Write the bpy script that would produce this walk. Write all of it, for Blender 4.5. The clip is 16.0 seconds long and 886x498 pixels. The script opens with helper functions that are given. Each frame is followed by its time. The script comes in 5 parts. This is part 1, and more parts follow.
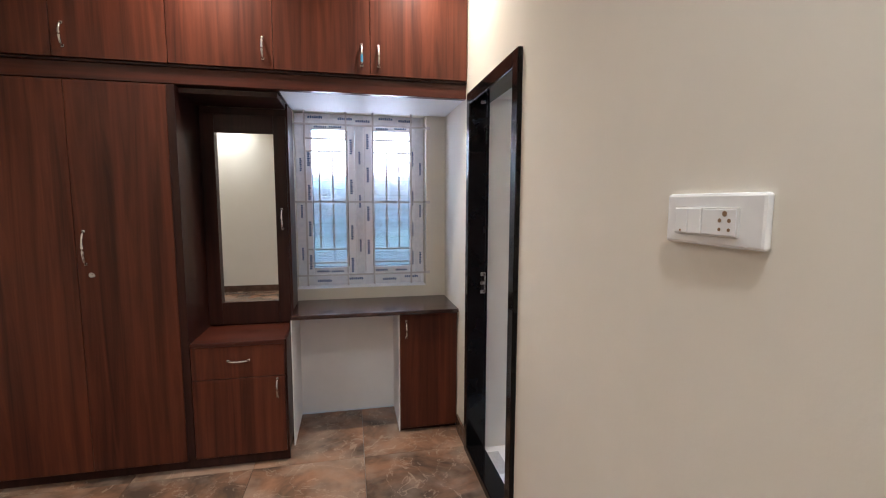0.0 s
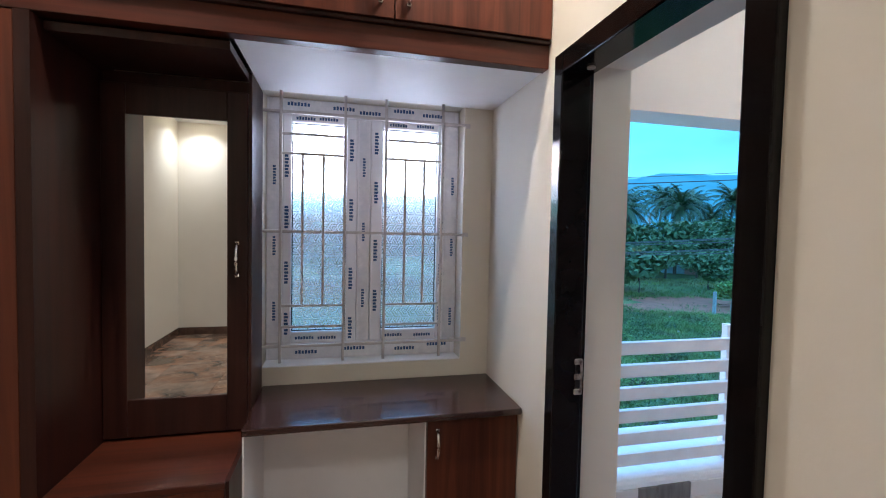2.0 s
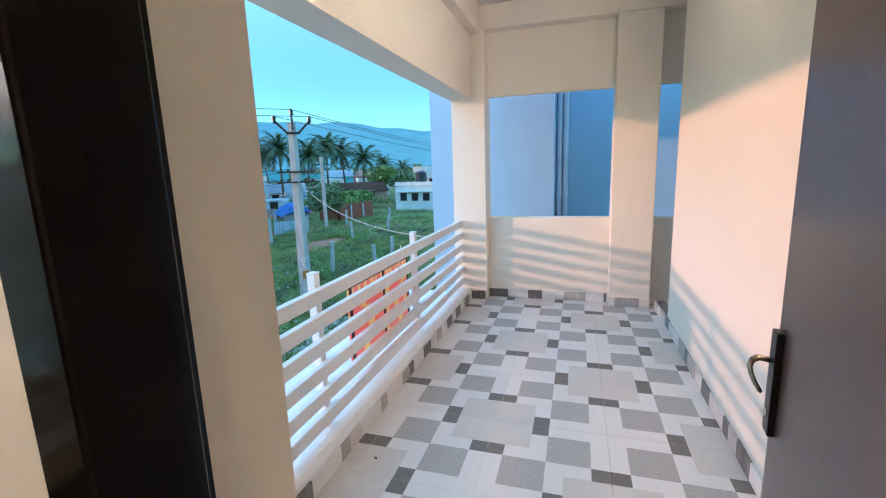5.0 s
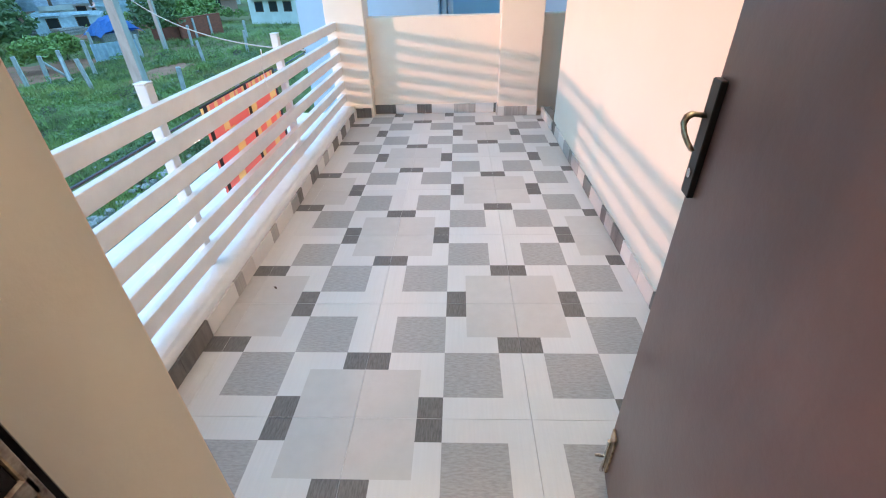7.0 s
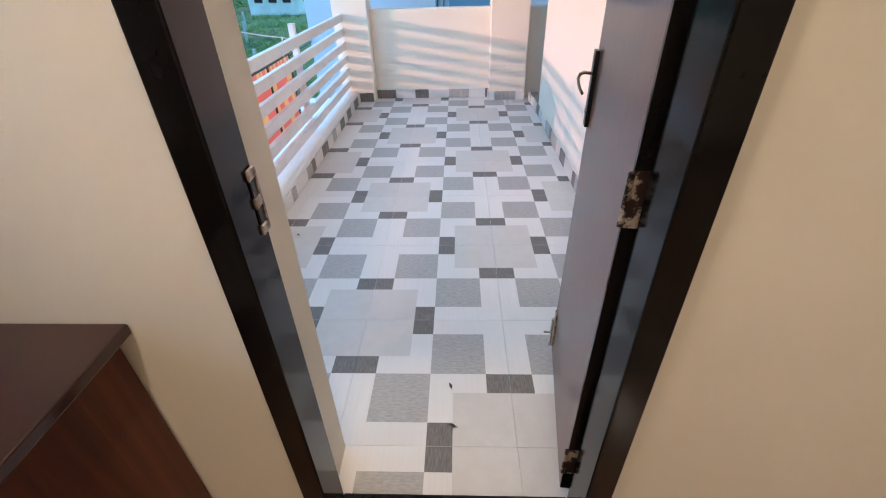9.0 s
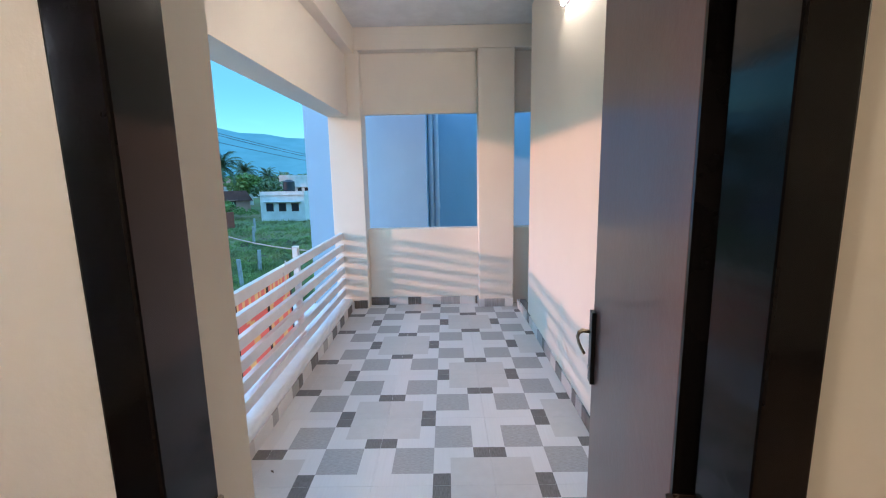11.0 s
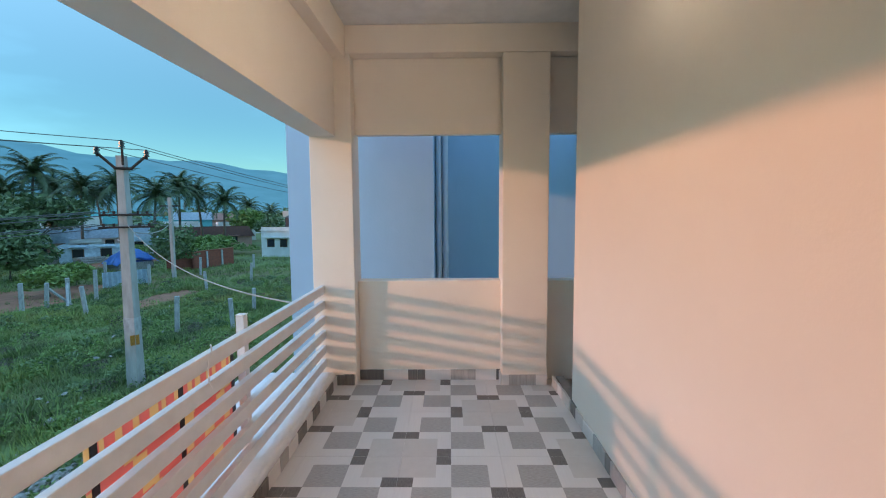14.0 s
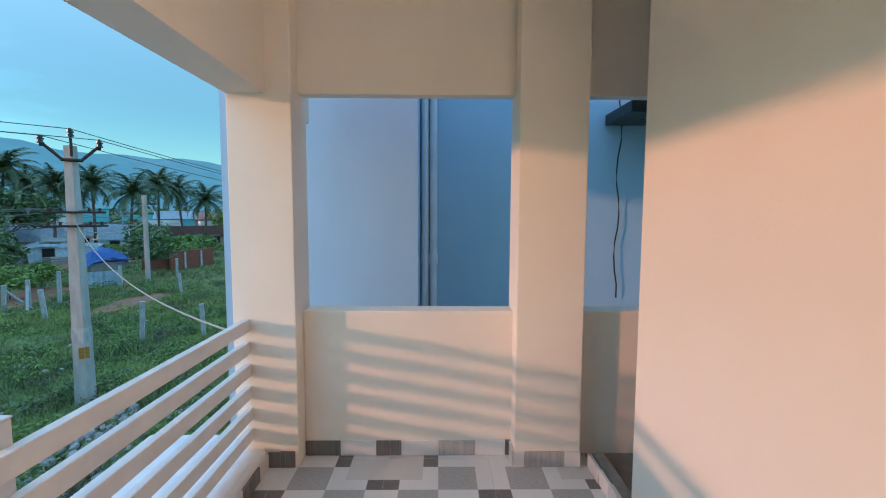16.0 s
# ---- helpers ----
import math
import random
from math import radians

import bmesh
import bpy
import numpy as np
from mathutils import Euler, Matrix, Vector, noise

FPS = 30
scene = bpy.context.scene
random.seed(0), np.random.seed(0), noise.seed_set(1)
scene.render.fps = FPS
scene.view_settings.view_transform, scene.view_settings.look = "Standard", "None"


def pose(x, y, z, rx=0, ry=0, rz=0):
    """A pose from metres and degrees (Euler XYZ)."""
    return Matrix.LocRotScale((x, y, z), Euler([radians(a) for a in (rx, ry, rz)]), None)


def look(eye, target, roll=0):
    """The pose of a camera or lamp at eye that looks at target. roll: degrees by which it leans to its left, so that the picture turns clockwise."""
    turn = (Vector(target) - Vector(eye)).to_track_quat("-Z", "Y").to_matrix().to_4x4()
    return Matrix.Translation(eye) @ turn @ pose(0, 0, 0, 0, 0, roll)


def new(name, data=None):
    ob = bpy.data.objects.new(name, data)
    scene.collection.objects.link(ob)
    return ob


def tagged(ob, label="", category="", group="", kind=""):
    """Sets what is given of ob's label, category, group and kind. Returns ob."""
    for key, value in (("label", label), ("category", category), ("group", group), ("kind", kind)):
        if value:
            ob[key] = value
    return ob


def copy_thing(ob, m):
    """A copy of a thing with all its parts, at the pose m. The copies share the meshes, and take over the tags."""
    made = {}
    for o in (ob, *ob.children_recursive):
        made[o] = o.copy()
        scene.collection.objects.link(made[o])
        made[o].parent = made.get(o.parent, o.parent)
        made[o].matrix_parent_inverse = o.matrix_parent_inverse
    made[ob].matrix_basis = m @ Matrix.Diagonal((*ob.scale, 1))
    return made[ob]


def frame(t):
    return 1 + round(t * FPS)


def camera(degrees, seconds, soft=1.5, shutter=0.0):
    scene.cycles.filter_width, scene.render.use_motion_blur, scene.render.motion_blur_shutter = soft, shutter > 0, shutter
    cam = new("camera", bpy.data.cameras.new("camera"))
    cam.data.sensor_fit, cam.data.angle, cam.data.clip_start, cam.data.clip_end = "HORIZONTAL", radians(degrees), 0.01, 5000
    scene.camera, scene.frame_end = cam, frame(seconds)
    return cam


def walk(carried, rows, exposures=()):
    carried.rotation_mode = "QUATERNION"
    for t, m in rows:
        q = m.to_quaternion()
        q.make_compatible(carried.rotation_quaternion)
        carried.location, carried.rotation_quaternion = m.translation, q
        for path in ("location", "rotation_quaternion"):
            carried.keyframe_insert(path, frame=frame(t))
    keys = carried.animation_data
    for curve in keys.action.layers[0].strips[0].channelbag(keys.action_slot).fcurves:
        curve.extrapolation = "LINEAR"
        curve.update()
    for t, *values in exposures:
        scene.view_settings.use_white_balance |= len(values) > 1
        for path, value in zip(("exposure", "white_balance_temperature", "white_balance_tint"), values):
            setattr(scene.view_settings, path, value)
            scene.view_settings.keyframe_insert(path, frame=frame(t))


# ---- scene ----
cam = camera(90.5, 16.0, soft=1.1)
PATH = [
    (0, (0.359, 0.727, 1.476), (0.766, 2.674, 1.268), 0.2),
    (0.5, (0.333, 1.009, 1.497), (0.657, 2.976, 1.338), 0.8),
    (1, (0.353, 1.275, 1.487), (0.62, 3.255, 1.382), 1.3),
    (1.5, (0.335, 1.541, 1.502), (0.639, 3.515, 1.404), 1.7),
    (2, (0.311, 1.809, 1.496), (0.773, 3.753, 1.416), 1.2),
    (2.5, (0.369, 2.044, 1.468), (1.011, 3.937, 1.406), 0.8),
    (3, (0.377, 2.257, 1.515), (1.366, 3.991, 1.388), 0.5),
    (3.5, (0.425, 2.49, 1.504), (1.769, 3.961, 1.337), -0.2),
    (4, (0.518, 2.627, 1.491), (2.137, 3.781, 1.276), -0.5),
    (4.5, (0.677, 2.7, 1.457), (2.495, 3.499, 1.216), -1.1),
    (4.7, (0.729, 2.725, 1.459), (2.591, 3.408, 1.201), -1.2),
    (6.8, (0.958, 2.823, 1.33), (2.684, 2.907, 0.322), -1.5),
    (7, (0.948, 2.816, 1.31), (2.625, 2.895, 0.222), -1.7),
    (7.5, (0.916, 2.82, 1.273), (2.443, 2.88, -0.017), -1.5),
    (8, (0.763, 2.79, 1.249), (2.242, 2.884, -0.093), -2.6),
    (8.5, (0.593, 2.765, 1.311), (2.121, 2.865, 0.024), -2.4),
    (9, (0.435, 2.766, 1.363), (2.095, 2.84, 0.25), -1.6),
    (9.5, (0.324, 2.759, 1.457), (2.151, 2.8, 0.644), -1.0),
    (10, (0.32, 2.761, 1.498), (2.24, 2.78, 0.937), -0.6),
    (10.2, (0.346, 2.768, 1.515), (2.281, 2.784, 1.011), -0.8),
    (12.3, (1.039, 2.8, 1.505), (3.029, 2.859, 1.31), -1.1),
    (12.5, (1.112, 2.807, 1.514), (3.101, 2.878, 1.318), -1.4),
    (13, (1.292, 2.844, 1.514), (3.283, 2.918, 1.339), -0.9),
    (13.5, (1.524, 2.83, 1.526), (3.516, 2.898, 1.358), -0.8),
    (14, (1.73, 2.883, 1.508), (3.723, 2.912, 1.342), -0.4),
    (14.5, (2.053, 2.901, 1.512), (4.046, 2.897, 1.345), -0.5),
    (15, (2.379, 2.825, 1.501), (4.372, 2.861, 1.333), -0.6),
    (15.5, (2.664, 2.833, 1.495), (4.657, 2.856, 1.325), -0.2),
    (16, (2.979, 2.885, 1.491), (4.972, 2.862, 1.332), 0.2),
]
EXPOSURES = [(0, 3.12, 5450, 8), (1.5, 2.95, 5350, 8), (3.0, 2.75, 6000, 7), (4.7, 2.85, 6750, 8), (7.0, 3.15, 7300, 11), (8.5, 3.1, 6900, 10),
             (10.0, 2.9, 6200, 10), (12.5, 2.45, 7100, 9), (14.0, 2.32, 7750, 13), (16, 2.38, 7800, 13)]
walk(cam, [(t, look(eye, target, roll)) for t, eye, target, roll in PATH], EXPOSURES)

# ---- world, sun, lights ----
SUN_DIR = Vector((-0.43, 0.90, 0.155)).normalized()      # towards the sun
world = bpy.data.worlds.new("sky")
scene.world = world
world.use_nodes = True
wn = world.node_tree
sky = wn.nodes.new("ShaderNodeTexSky")
sky.sky_type, sky.sun_disc = "NISHITA", False
sky.sun_elevation = math.asin(SUN_DIR.z)
sky.sun_rotation = math.atan2(SUN_DIR.x, SUN_DIR.y)
sky.altitude, sky.air_density, sky.dust_density, sky.ozone_density = 300, 1.0, 0.05, 1.8
# smooth tint by height: low sky dimmed blue, zenith brightened; plus faint cloud
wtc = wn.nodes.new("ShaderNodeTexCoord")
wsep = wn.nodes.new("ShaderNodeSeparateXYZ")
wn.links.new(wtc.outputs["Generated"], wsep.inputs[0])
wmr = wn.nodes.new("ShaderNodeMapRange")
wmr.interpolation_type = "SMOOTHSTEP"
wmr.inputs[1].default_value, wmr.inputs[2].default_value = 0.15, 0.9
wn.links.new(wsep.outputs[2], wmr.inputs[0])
# low end holds the horizon down, high end adds light on the field
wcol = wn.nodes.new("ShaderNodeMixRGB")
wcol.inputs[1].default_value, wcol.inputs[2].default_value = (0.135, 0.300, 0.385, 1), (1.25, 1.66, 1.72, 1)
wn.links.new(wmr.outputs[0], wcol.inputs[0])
sky_tint = wn.nodes.new("ShaderNodeMixRGB")
sky_tint.blend_type = "MULTIPLY"
sky_tint.inputs[0].default_value = 1.0
wn.links.new(sky.outputs[0], sky_tint.inputs[1])
wn.links.new(wcol.outputs[0], sky_tint.inputs[2])
wmap = wn.nodes.new("ShaderNodeMapping")
wmap.inputs["Scale"].default_value = (2.2, 2.2, 7.0)
wn.links.new(wtc.outputs["Generated"], wmap.inputs[0])
wno = wn.nodes.new("ShaderNodeTexNoise")
wno.inputs["Scale"].default_value, wno.inputs["Detail"].default_value = 1.4, 6
wn.links.new(wmap.outputs[0], wno.inputs["Vector"])
wcl = wn.nodes.new("ShaderNodeMapRange")
wcl.inputs[1].default_value, wcl.inputs[2].default_value = 0.52, 0.78
wcl.inputs[3].default_value, wcl.inputs[4].default_value = 1.0, 1.28
wn.links.new(wno.outputs[0], wcl.inputs[0])
cloud = wn.nodes.new("ShaderNodeMixRGB")
cloud.blend_type = "MULTIPLY"
cloud.inputs[0].default_value = 1.0
wn.links.new(sky_tint.outputs[0], cloud.inputs[1])
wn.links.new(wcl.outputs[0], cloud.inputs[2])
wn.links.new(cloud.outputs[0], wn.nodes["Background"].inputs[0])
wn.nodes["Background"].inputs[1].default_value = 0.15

sun_data = bpy.data.lights.new("sun", "SUN")
sun_data.energy, sun_data.angle, sun_data.color = 0.36, radians(2.6), (1.0, 0.50, 0.36)
sun = new("sun", sun_data)
sun.matrix_world = look((0, 0, 60), Vector((0, 0, 60)) - SUN_DIR)

CEIL = 2.90
# first three follow visible glows; last three are unseen, added by symmetry
DOWNLIGHTS = [(-0.37, 2.95), (0.72, 2.95), (-1.5, -1.0), (0.7, -1.0), (-1.5, 1.0), (0.7, 0.8)]
for lx, ly in DOWNLIGHTS:
    ld = bpy.data.lights.new("downlight_lamp", "AREA")
    ld.shape, ld.size, ld.energy, ld.color, ld.spread = "DISK", 0.10, 1.7, (1.0, 0.93, 0.84), radians(130)
    lo = new("downlight_lamp", ld)
    lo.matrix_world = pose(lx, ly, CEIL - 0.012)
    if ly > 2:                                          # the two warm ones by the wardrobe
        ld.energy, ld.color = 1.35, (1.0, 0.80, 0.60)
    else:
        ld.energy = 1.15

# added lamp outside the pane, standing in for skylight through the bedroom window
wl = bpy.data.lights.new("window_fill_lamp", "AREA")
wl.shape, wl.size, wl.size_y, wl.energy, wl.color = "RECTANGLE", 0.80, 0.34, 1.5, (1.0, 0.90, 0.95)
new("window_fill_lamp", wl).matrix_world = look((0.447, 4.03, 1.84), (0.447, 2.8, 1.50))

# ---- materials ----
def node(nt, kind, **kw):
    n = nt.nodes.new(kind)
    for k, v in kw.items():
        n.inputs[k].default_value = v
    return n


def surface(name, col, rough=0.6, metal=0.0, col2=None, scale=(6, 6, 6), detail=4, fine=60, bump=0.05, spread=(0.35, 0.65),
            rnd=0.0, spec=0.5, stain=None, stain_scale=1.3, stain_amount=0.35, coat=0.0, twist=0.0):
    """Principled surface: two-tone noise, stains at a larger scale, fine relief, and a random tint for each object."""
    m = bpy.data.materials.new(name)
    m.use_nodes = True
    nt = m.node_tree
    b = nt.nodes["Principled BSDF"]
    tc = nt.nodes.new("ShaderNodeTexCoord")
    mp = nt.nodes.new("ShaderNodeMapping")
    mp.inputs["Scale"].default_value = scale
    nt.links.new(tc.outputs["Object"], mp.inputs[0])
    n1 = node(nt, "ShaderNodeTexNoise", Scale=1.0, Detail=detail, Roughness=0.6, Distortion=twist)
    nt.links.new(mp.outputs[0], n1.inputs["Vector"])
    ramp = nt.nodes.new("ShaderNodeValToRGB")
    ramp.color_ramp.elements[0].position, ramp.color_ramp.elements[1].position = spread
    c2 = col2 or tuple(c * 0.9 for c in col)
    ramp.color_ramp.elements[0].color, ramp.color_ramp.elements[1].color = (*c2, 1), (*col, 1)
    nt.links.new(n1.outputs[0], ramp.inputs[0])
    out = ramp.outputs[0]
    if stain:
        n2 = node(nt, "ShaderNodeTexNoise", Scale=stain_scale, Detail=5, Roughness=0.55)
        nt.links.new(tc.outputs["Object"], n2.inputs["Vector"])
        mr = nt.nodes.new("ShaderNodeMapRange")
        mr.inputs[1].default_value, mr.inputs[2].default_value, mr.inputs[4].default_value = 0.45, 0.75, stain_amount
        nt.links.new(n2.outputs[0], mr.inputs[0])
        mx = nt.nodes.new("ShaderNodeMixRGB")
        mx.inputs[2].default_value = (*stain, 1)
        nt.links.new(mr.outputs[0], mx.inputs[0])
        nt.links.new(out, mx.inputs[1])
        out = mx.outputs[0]
    if rnd:
        oi = nt.nodes.new("ShaderNodeObjectInfo")
        mr2 = nt.nodes.new("ShaderNodeMapRange")
        mr2.inputs[3].default_value, mr2.inputs[4].default_value = 1 - rnd, 1 + rnd
        nt.links.new(oi.outputs["Random"], mr2.inputs[0])
        hs = nt.nodes.new("ShaderNodeHueSaturation")
        nt.links.new(mr2.outputs[0], hs.inputs["Value"])
        nt.links.new(out, hs.inputs["Color"])
        out = hs.outputs[0]
    nt.links.new(out, b.inputs["Base Color"])
    b.inputs["Roughness"].default_value, b.inputs["Metallic"].default_value = rough, metal
    b.inputs["Specular IOR Level"].default_value = spec
    b.inputs["Coat Weight"].default_value = coat
    if bump:
        n3 = node(nt, "ShaderNodeTexNoise", Scale=fine, Detail=3, Roughness=0.6)
        nt.links.new(tc.outputs["Object"], n3.inputs["Vector"])
        bp = nt.nodes.new("ShaderNodeBump")
        bp.inputs["Strength"].default_value, bp.inputs["Distance"].default_value = bump, 0.01
        nt.links.new(n3.outputs[0], bp.inputs["Height"])
        nt.links.new(bp.outputs[0], b.inputs["Normal"])
        mr3 = nt.nodes.new("ShaderNodeMapRange")
        mr3.inputs[3].default_value, mr3.inputs[4].default_value = max(rough - 0.08, 0.02), min(rough + 0.08, 1)
        nt.links.new(n1.outputs[0], mr3.inputs[0])
        nt.links.new(mr3.outputs[0], b.inputs["Roughness"])
    return m


def glow(name, col, strength):
    m = bpy.data.materials.new(name)
    m.use_nodes = True
    b = m.node_tree.nodes["Principled BSDF"]
    b.inputs["Base Color"].default_value = (0.9, 0.9, 0.9, 1)
    b.inputs["Emission Color"].default_value, b.inputs["Emission Strength"].default_value = (*col, 1), strength
    return m


WALL_IN = surface("cream_wall_paint", (0.74, 0.69, 0.60), 0.75, col2=(0.72, 0.67, 0.58), scale=(3, 3, 3), fine=90, bump=0.04, stain=(0.69, 0.63, 0.54), stain_amount=0.3)
WALL_OUT = surface("cream_exterior_paint", (0.82, 0.73, 0.64), 0.8, col2=(0.80, 0.71, 0.62), scale=(2, 2, 2), fine=70, bump=0.06, stain=(0.77, 0.675, 0.585), stain_amount=0.3)
WHITE = surface("white_paint", (0.87, 0.86, 0.87), 0.6, col2=(0.84, 0.83, 0.84), bump=0.03)
CEILING = surface("white_ceiling_paint", (0.78, 0.76, 0.74), 0.8, bump=0.03)
RAIL_WHITE = surface("white_rail_enamel", (0.76, 0.76, 0.77), 0.35, col2=(0.70, 0.70, 0.71), scale=(9, 9, 9), bump=0.04, fine=40)
SLAB_WHITE = surface("white_slab_paint", (0.80, 0.82, 0.84), 0.7, col2=(0.70, 0.73, 0.76), stain=(0.55, 0.57, 0.58), bump=0.08)
WOOD = surface("red_brown_laminate", (0.130, 0.034, 0.015), 0.38, col2=(0.034, 0.008, 0.005), scale=(19, 19, 0.8), detail=8, fine=120, bump=0.03, spread=(0.3, 0.70), rnd=0.12, spec=0.3, twist=0.7)
WOOD_DARK = surface("dark_brown_laminate", (0.038, 0.012, 0.008), 0.38, col2=(0.016, 0.005, 0.004), scale=(24, 24, 1.0), detail=6, bump=0.02, fine=120, spec=0.25)
DESK_TOP = surface("dark_desk_laminate", (0.042, 0.018, 0.015), 0.22, col2=(0.024, 0.010, 0.009), scale=(1.2, 22, 22), detail=6, bump=0.02, fine=120, coat=0.3)
WOOD_H = surface("brown_laminate_strip", (0.085, 0.021, 0.011), 0.36, col2=(0.030, 0.008, 0.005), scale=(0.9, 26, 26), detail=6, bump=0.02, fine=120, spec=0.3)
DOOR_BROWN = surface("brown_door_skin", (0.20, 0.088, 0.070), 0.30, col2=(0.125, 0.052, 0.042), scale=(3, 3, 0.8), detail=5, bump=0.05, fine=35, stain=(0.25, 0.125, 0.105), stain_amount=0.5, spec=0.5, coat=0.15)
BLACK = surface("black_gloss_paint", (0.005, 0.0045, 0.0045), 0.12, col2=(0.007, 0.006, 0.006), bump=0.015, fine=50, spec=0.20)
CHROME = surface("brushed_steel", (0.72, 0.70, 0.67), 0.25, 1.0, bump=0.0)
BRASS = surface("worn_brass", (0.62, 0.48, 0.33), 0.32, 1.0, col2=(0.16, 0.10, 0.06), scale=(40, 40, 40), bump=0.05)
IRON = surface("dark_handle_metal", (0.03, 0.027, 0.027), 0.3, 0.6, bump=0.02)
PEELED = surface("scratched_bare_metal", (0.55, 0.49, 0.42), 0.4, 0.7, col2=(0.10, 0.06, 0.05), scale=(50, 50, 50), bump=0.06)
PEELED_DARK = surface("mostly_painted_lock_metal", (0.55, 0.47, 0.38), 0.4, 0.5, col2=(0.035, 0.020, 0.017), scale=(38, 38, 38), spread=(0.54, 0.62), bump=0.06)
UPVC = surface("white_upvc", (0.87, 0.86, 0.89), 0.35, col2=(0.85, 0.84, 0.87), bump=0.02)
TAPE = surface("clear_white_film", (0.86, 0.85, 0.88), 0.25, col2=(0.76, 0.76, 0.80), scale=(25, 25, 25), bump=0.12, fine=60)
TAPE_INK = surface("blue_tape_ink", (0.03, 0.09, 0.24), 0.5, bump=0)
GRILLE = surface("white_grille_enamel", (0.62, 0.58, 0.58), 0.4, col2=(0.52, 0.48, 0.48), bump=0.04)
SWITCH = surface("white_switch_plastic", (0.86, 0.86, 0.86), 0.25, bump=0)
SWITCH_KEY = surface("warm_white_switch_key", (0.80, 0.79, 0.77), 0.25, bump=0)
SOCKET = surface("socket_hole_brown", (0.25, 0.15, 0.08), 0.5, bump=0)
T_WHITE = surface("pale_tile_glaze", (0.72, 0.69, 0.67), 0.40, col2=(0.69, 0.66, 0.64), scale=(4, 90, 4), bump=0.03, rnd=0.03, stain=(0.62, 0.57, 0.53), stain_amount=0.3, stain_scale=3)
T_BEIGE = surface("beige_tile_glaze", (0.60, 0.56, 0.53), 0.40, col2=(0.57, 0.53, 0.50), scale=(20, 20, 4), bump=0.03, rnd=0.03, stain=(0.52, 0.47, 0.43), stain_amount=0.3, stain_scale=3)
T_GREY = surface("grey_woven_tile", (0.44, 0.415, 0.40), 0.5, col2=(0.33, 0.31, 0.295), scale=(170, 40, 4), bump=0.06, rnd=0.05)
T_DARK = surface("dark_grey_woven_tile", (0.20, 0.18, 0.165), 0.5, col2=(0.115, 0.102, 0.094), scale=(30, 190, 4), bump=0.08, rnd=0.06)
GROUT = surface("grey_cement", (0.33, 0.30, 0.27), 0.9, col2=(0.24, 0.21, 0.19), scale=(8, 8, 8), bump=0.3, stain=(0.2, 0.17, 0.15))
def marble(name):
    """Brown marble-look glaze: grey and rust patches with pale veins, different on every tile."""
    m = surface(name, (0.30, 0.160, 0.095), 0.16, col2=(0.085, 0.058, 0.043), scale=(2.4, 3.4, 2), detail=9, twist=0.7, spread=(0.38, 0.62), bump=0.0, rnd=0.14, stain=(0.36, 0.27, 0.21), stain_scale=3.2, stain_amount=0.9)
    nt = m.node_tree
    b = nt.nodes["Principled BSDF"]
    tc = next(n for n in nt.nodes if n.bl_idname == "ShaderNodeTexCoord")
    oi = nt.nodes.new("ShaderNodeObjectInfo")
    off = nt.nodes.new("ShaderNodeVectorMath")
    off.operation = "MULTIPLY_ADD"
    off.inputs[0].default_value = (41.0, 23.0, 7.0)
    nt.links.new(oi.outputs["Random"], off.inputs[1])
    nt.links.new(tc.outputs["Object"], off.inputs[2])
    for l in [l for l in nt.links if l.from_node == tc and l.to_node != off]:
        nt.links.new(off.outputs[0], l.to_socket)
    vein = node(nt, "ShaderNodeTexNoise", Scale=3.0, Detail=6, Roughness=0.55, Distortion=1.4)
    nt.links.new(off.outputs[0], vein.inputs["Vector"])
    ridge = nt.nodes.new("ShaderNodeMath")
    ridge.operation = "COMPARE"
    ridge.inputs[1].default_value, ridge.inputs[2].default_value = 0.5, 0.006
    nt.links.new(vein.outputs[0], ridge.inputs[0])
    part_of = nt.nodes.new("ShaderNodeMath")
    part_of.operation = "MULTIPLY"
    part_of.inputs[1].default_value = 0.28
    nt.links.new(ridge.outputs[0], part_of.inputs[0])
    mx = nt.nodes.new("ShaderNodeMixRGB")
    mx.inputs[2].default_value = (0.55, 0.42, 0.31, 1)
    nt.links.new(part_of.outputs[0], mx.inputs[0])
    nt.links.new(b.inputs["Base Color"].links[0].from_socket, mx.inputs[1])
    nt.links.new(mx.outputs[0], b.inputs["Base Color"])
    return m


M_TILE = marble("brown_marble_tile")
BLUE_FILM = surface("blue_plastic_film", (0.10, 0.35, 0.60), 0.3, bump=0)
LEAF_DRY = surface("dry_leaf", (0.10, 0.06, 0.04), 0.8, bump=0.1)
BASE_BROWN = surface("brown_skirting_tile", (0.13, 0.075, 0.05), 0.2, col2=(0.07, 0.04, 0.03), scale=(9, 9, 9), bump=0)
NB_WALL = surface("lilac_neighbour_paint", (0.35, 0.55, 0.73), 0.85, col2=(0.32, 0.52, 0.70), scale=(1.5, 1.5, 0.6), bump=0.15, fine=30, stain=(0.30, 0.48, 0.65), stain_amount=0.4)
PVC = surface("pale_blue_pvc", (0.66, 0.70, 0.78), 0.4, bump=0.02)
LED = glow("led_diffuser", (1.0, 0.95, 0.86), 17.0)
LAMP_ON = glow("downlight_diffuser", (1.0, 0.82, 0.58), 9.0)
MIRROR = bpy.data.materials.new("mirror_silver")
MIRROR.use_nodes = True
MIRROR.node_tree.nodes["Principled BSDF"].inputs["Metallic"].default_value = 1.0
MIRROR.node_tree.nodes["Principled BSDF"].inputs["Roughness"].default_value = 0.0
MIRROR.node_tree.nodes["Principled BSDF"].inputs["Base Color"].default_value = (0.86, 0.87, 0.86, 1)


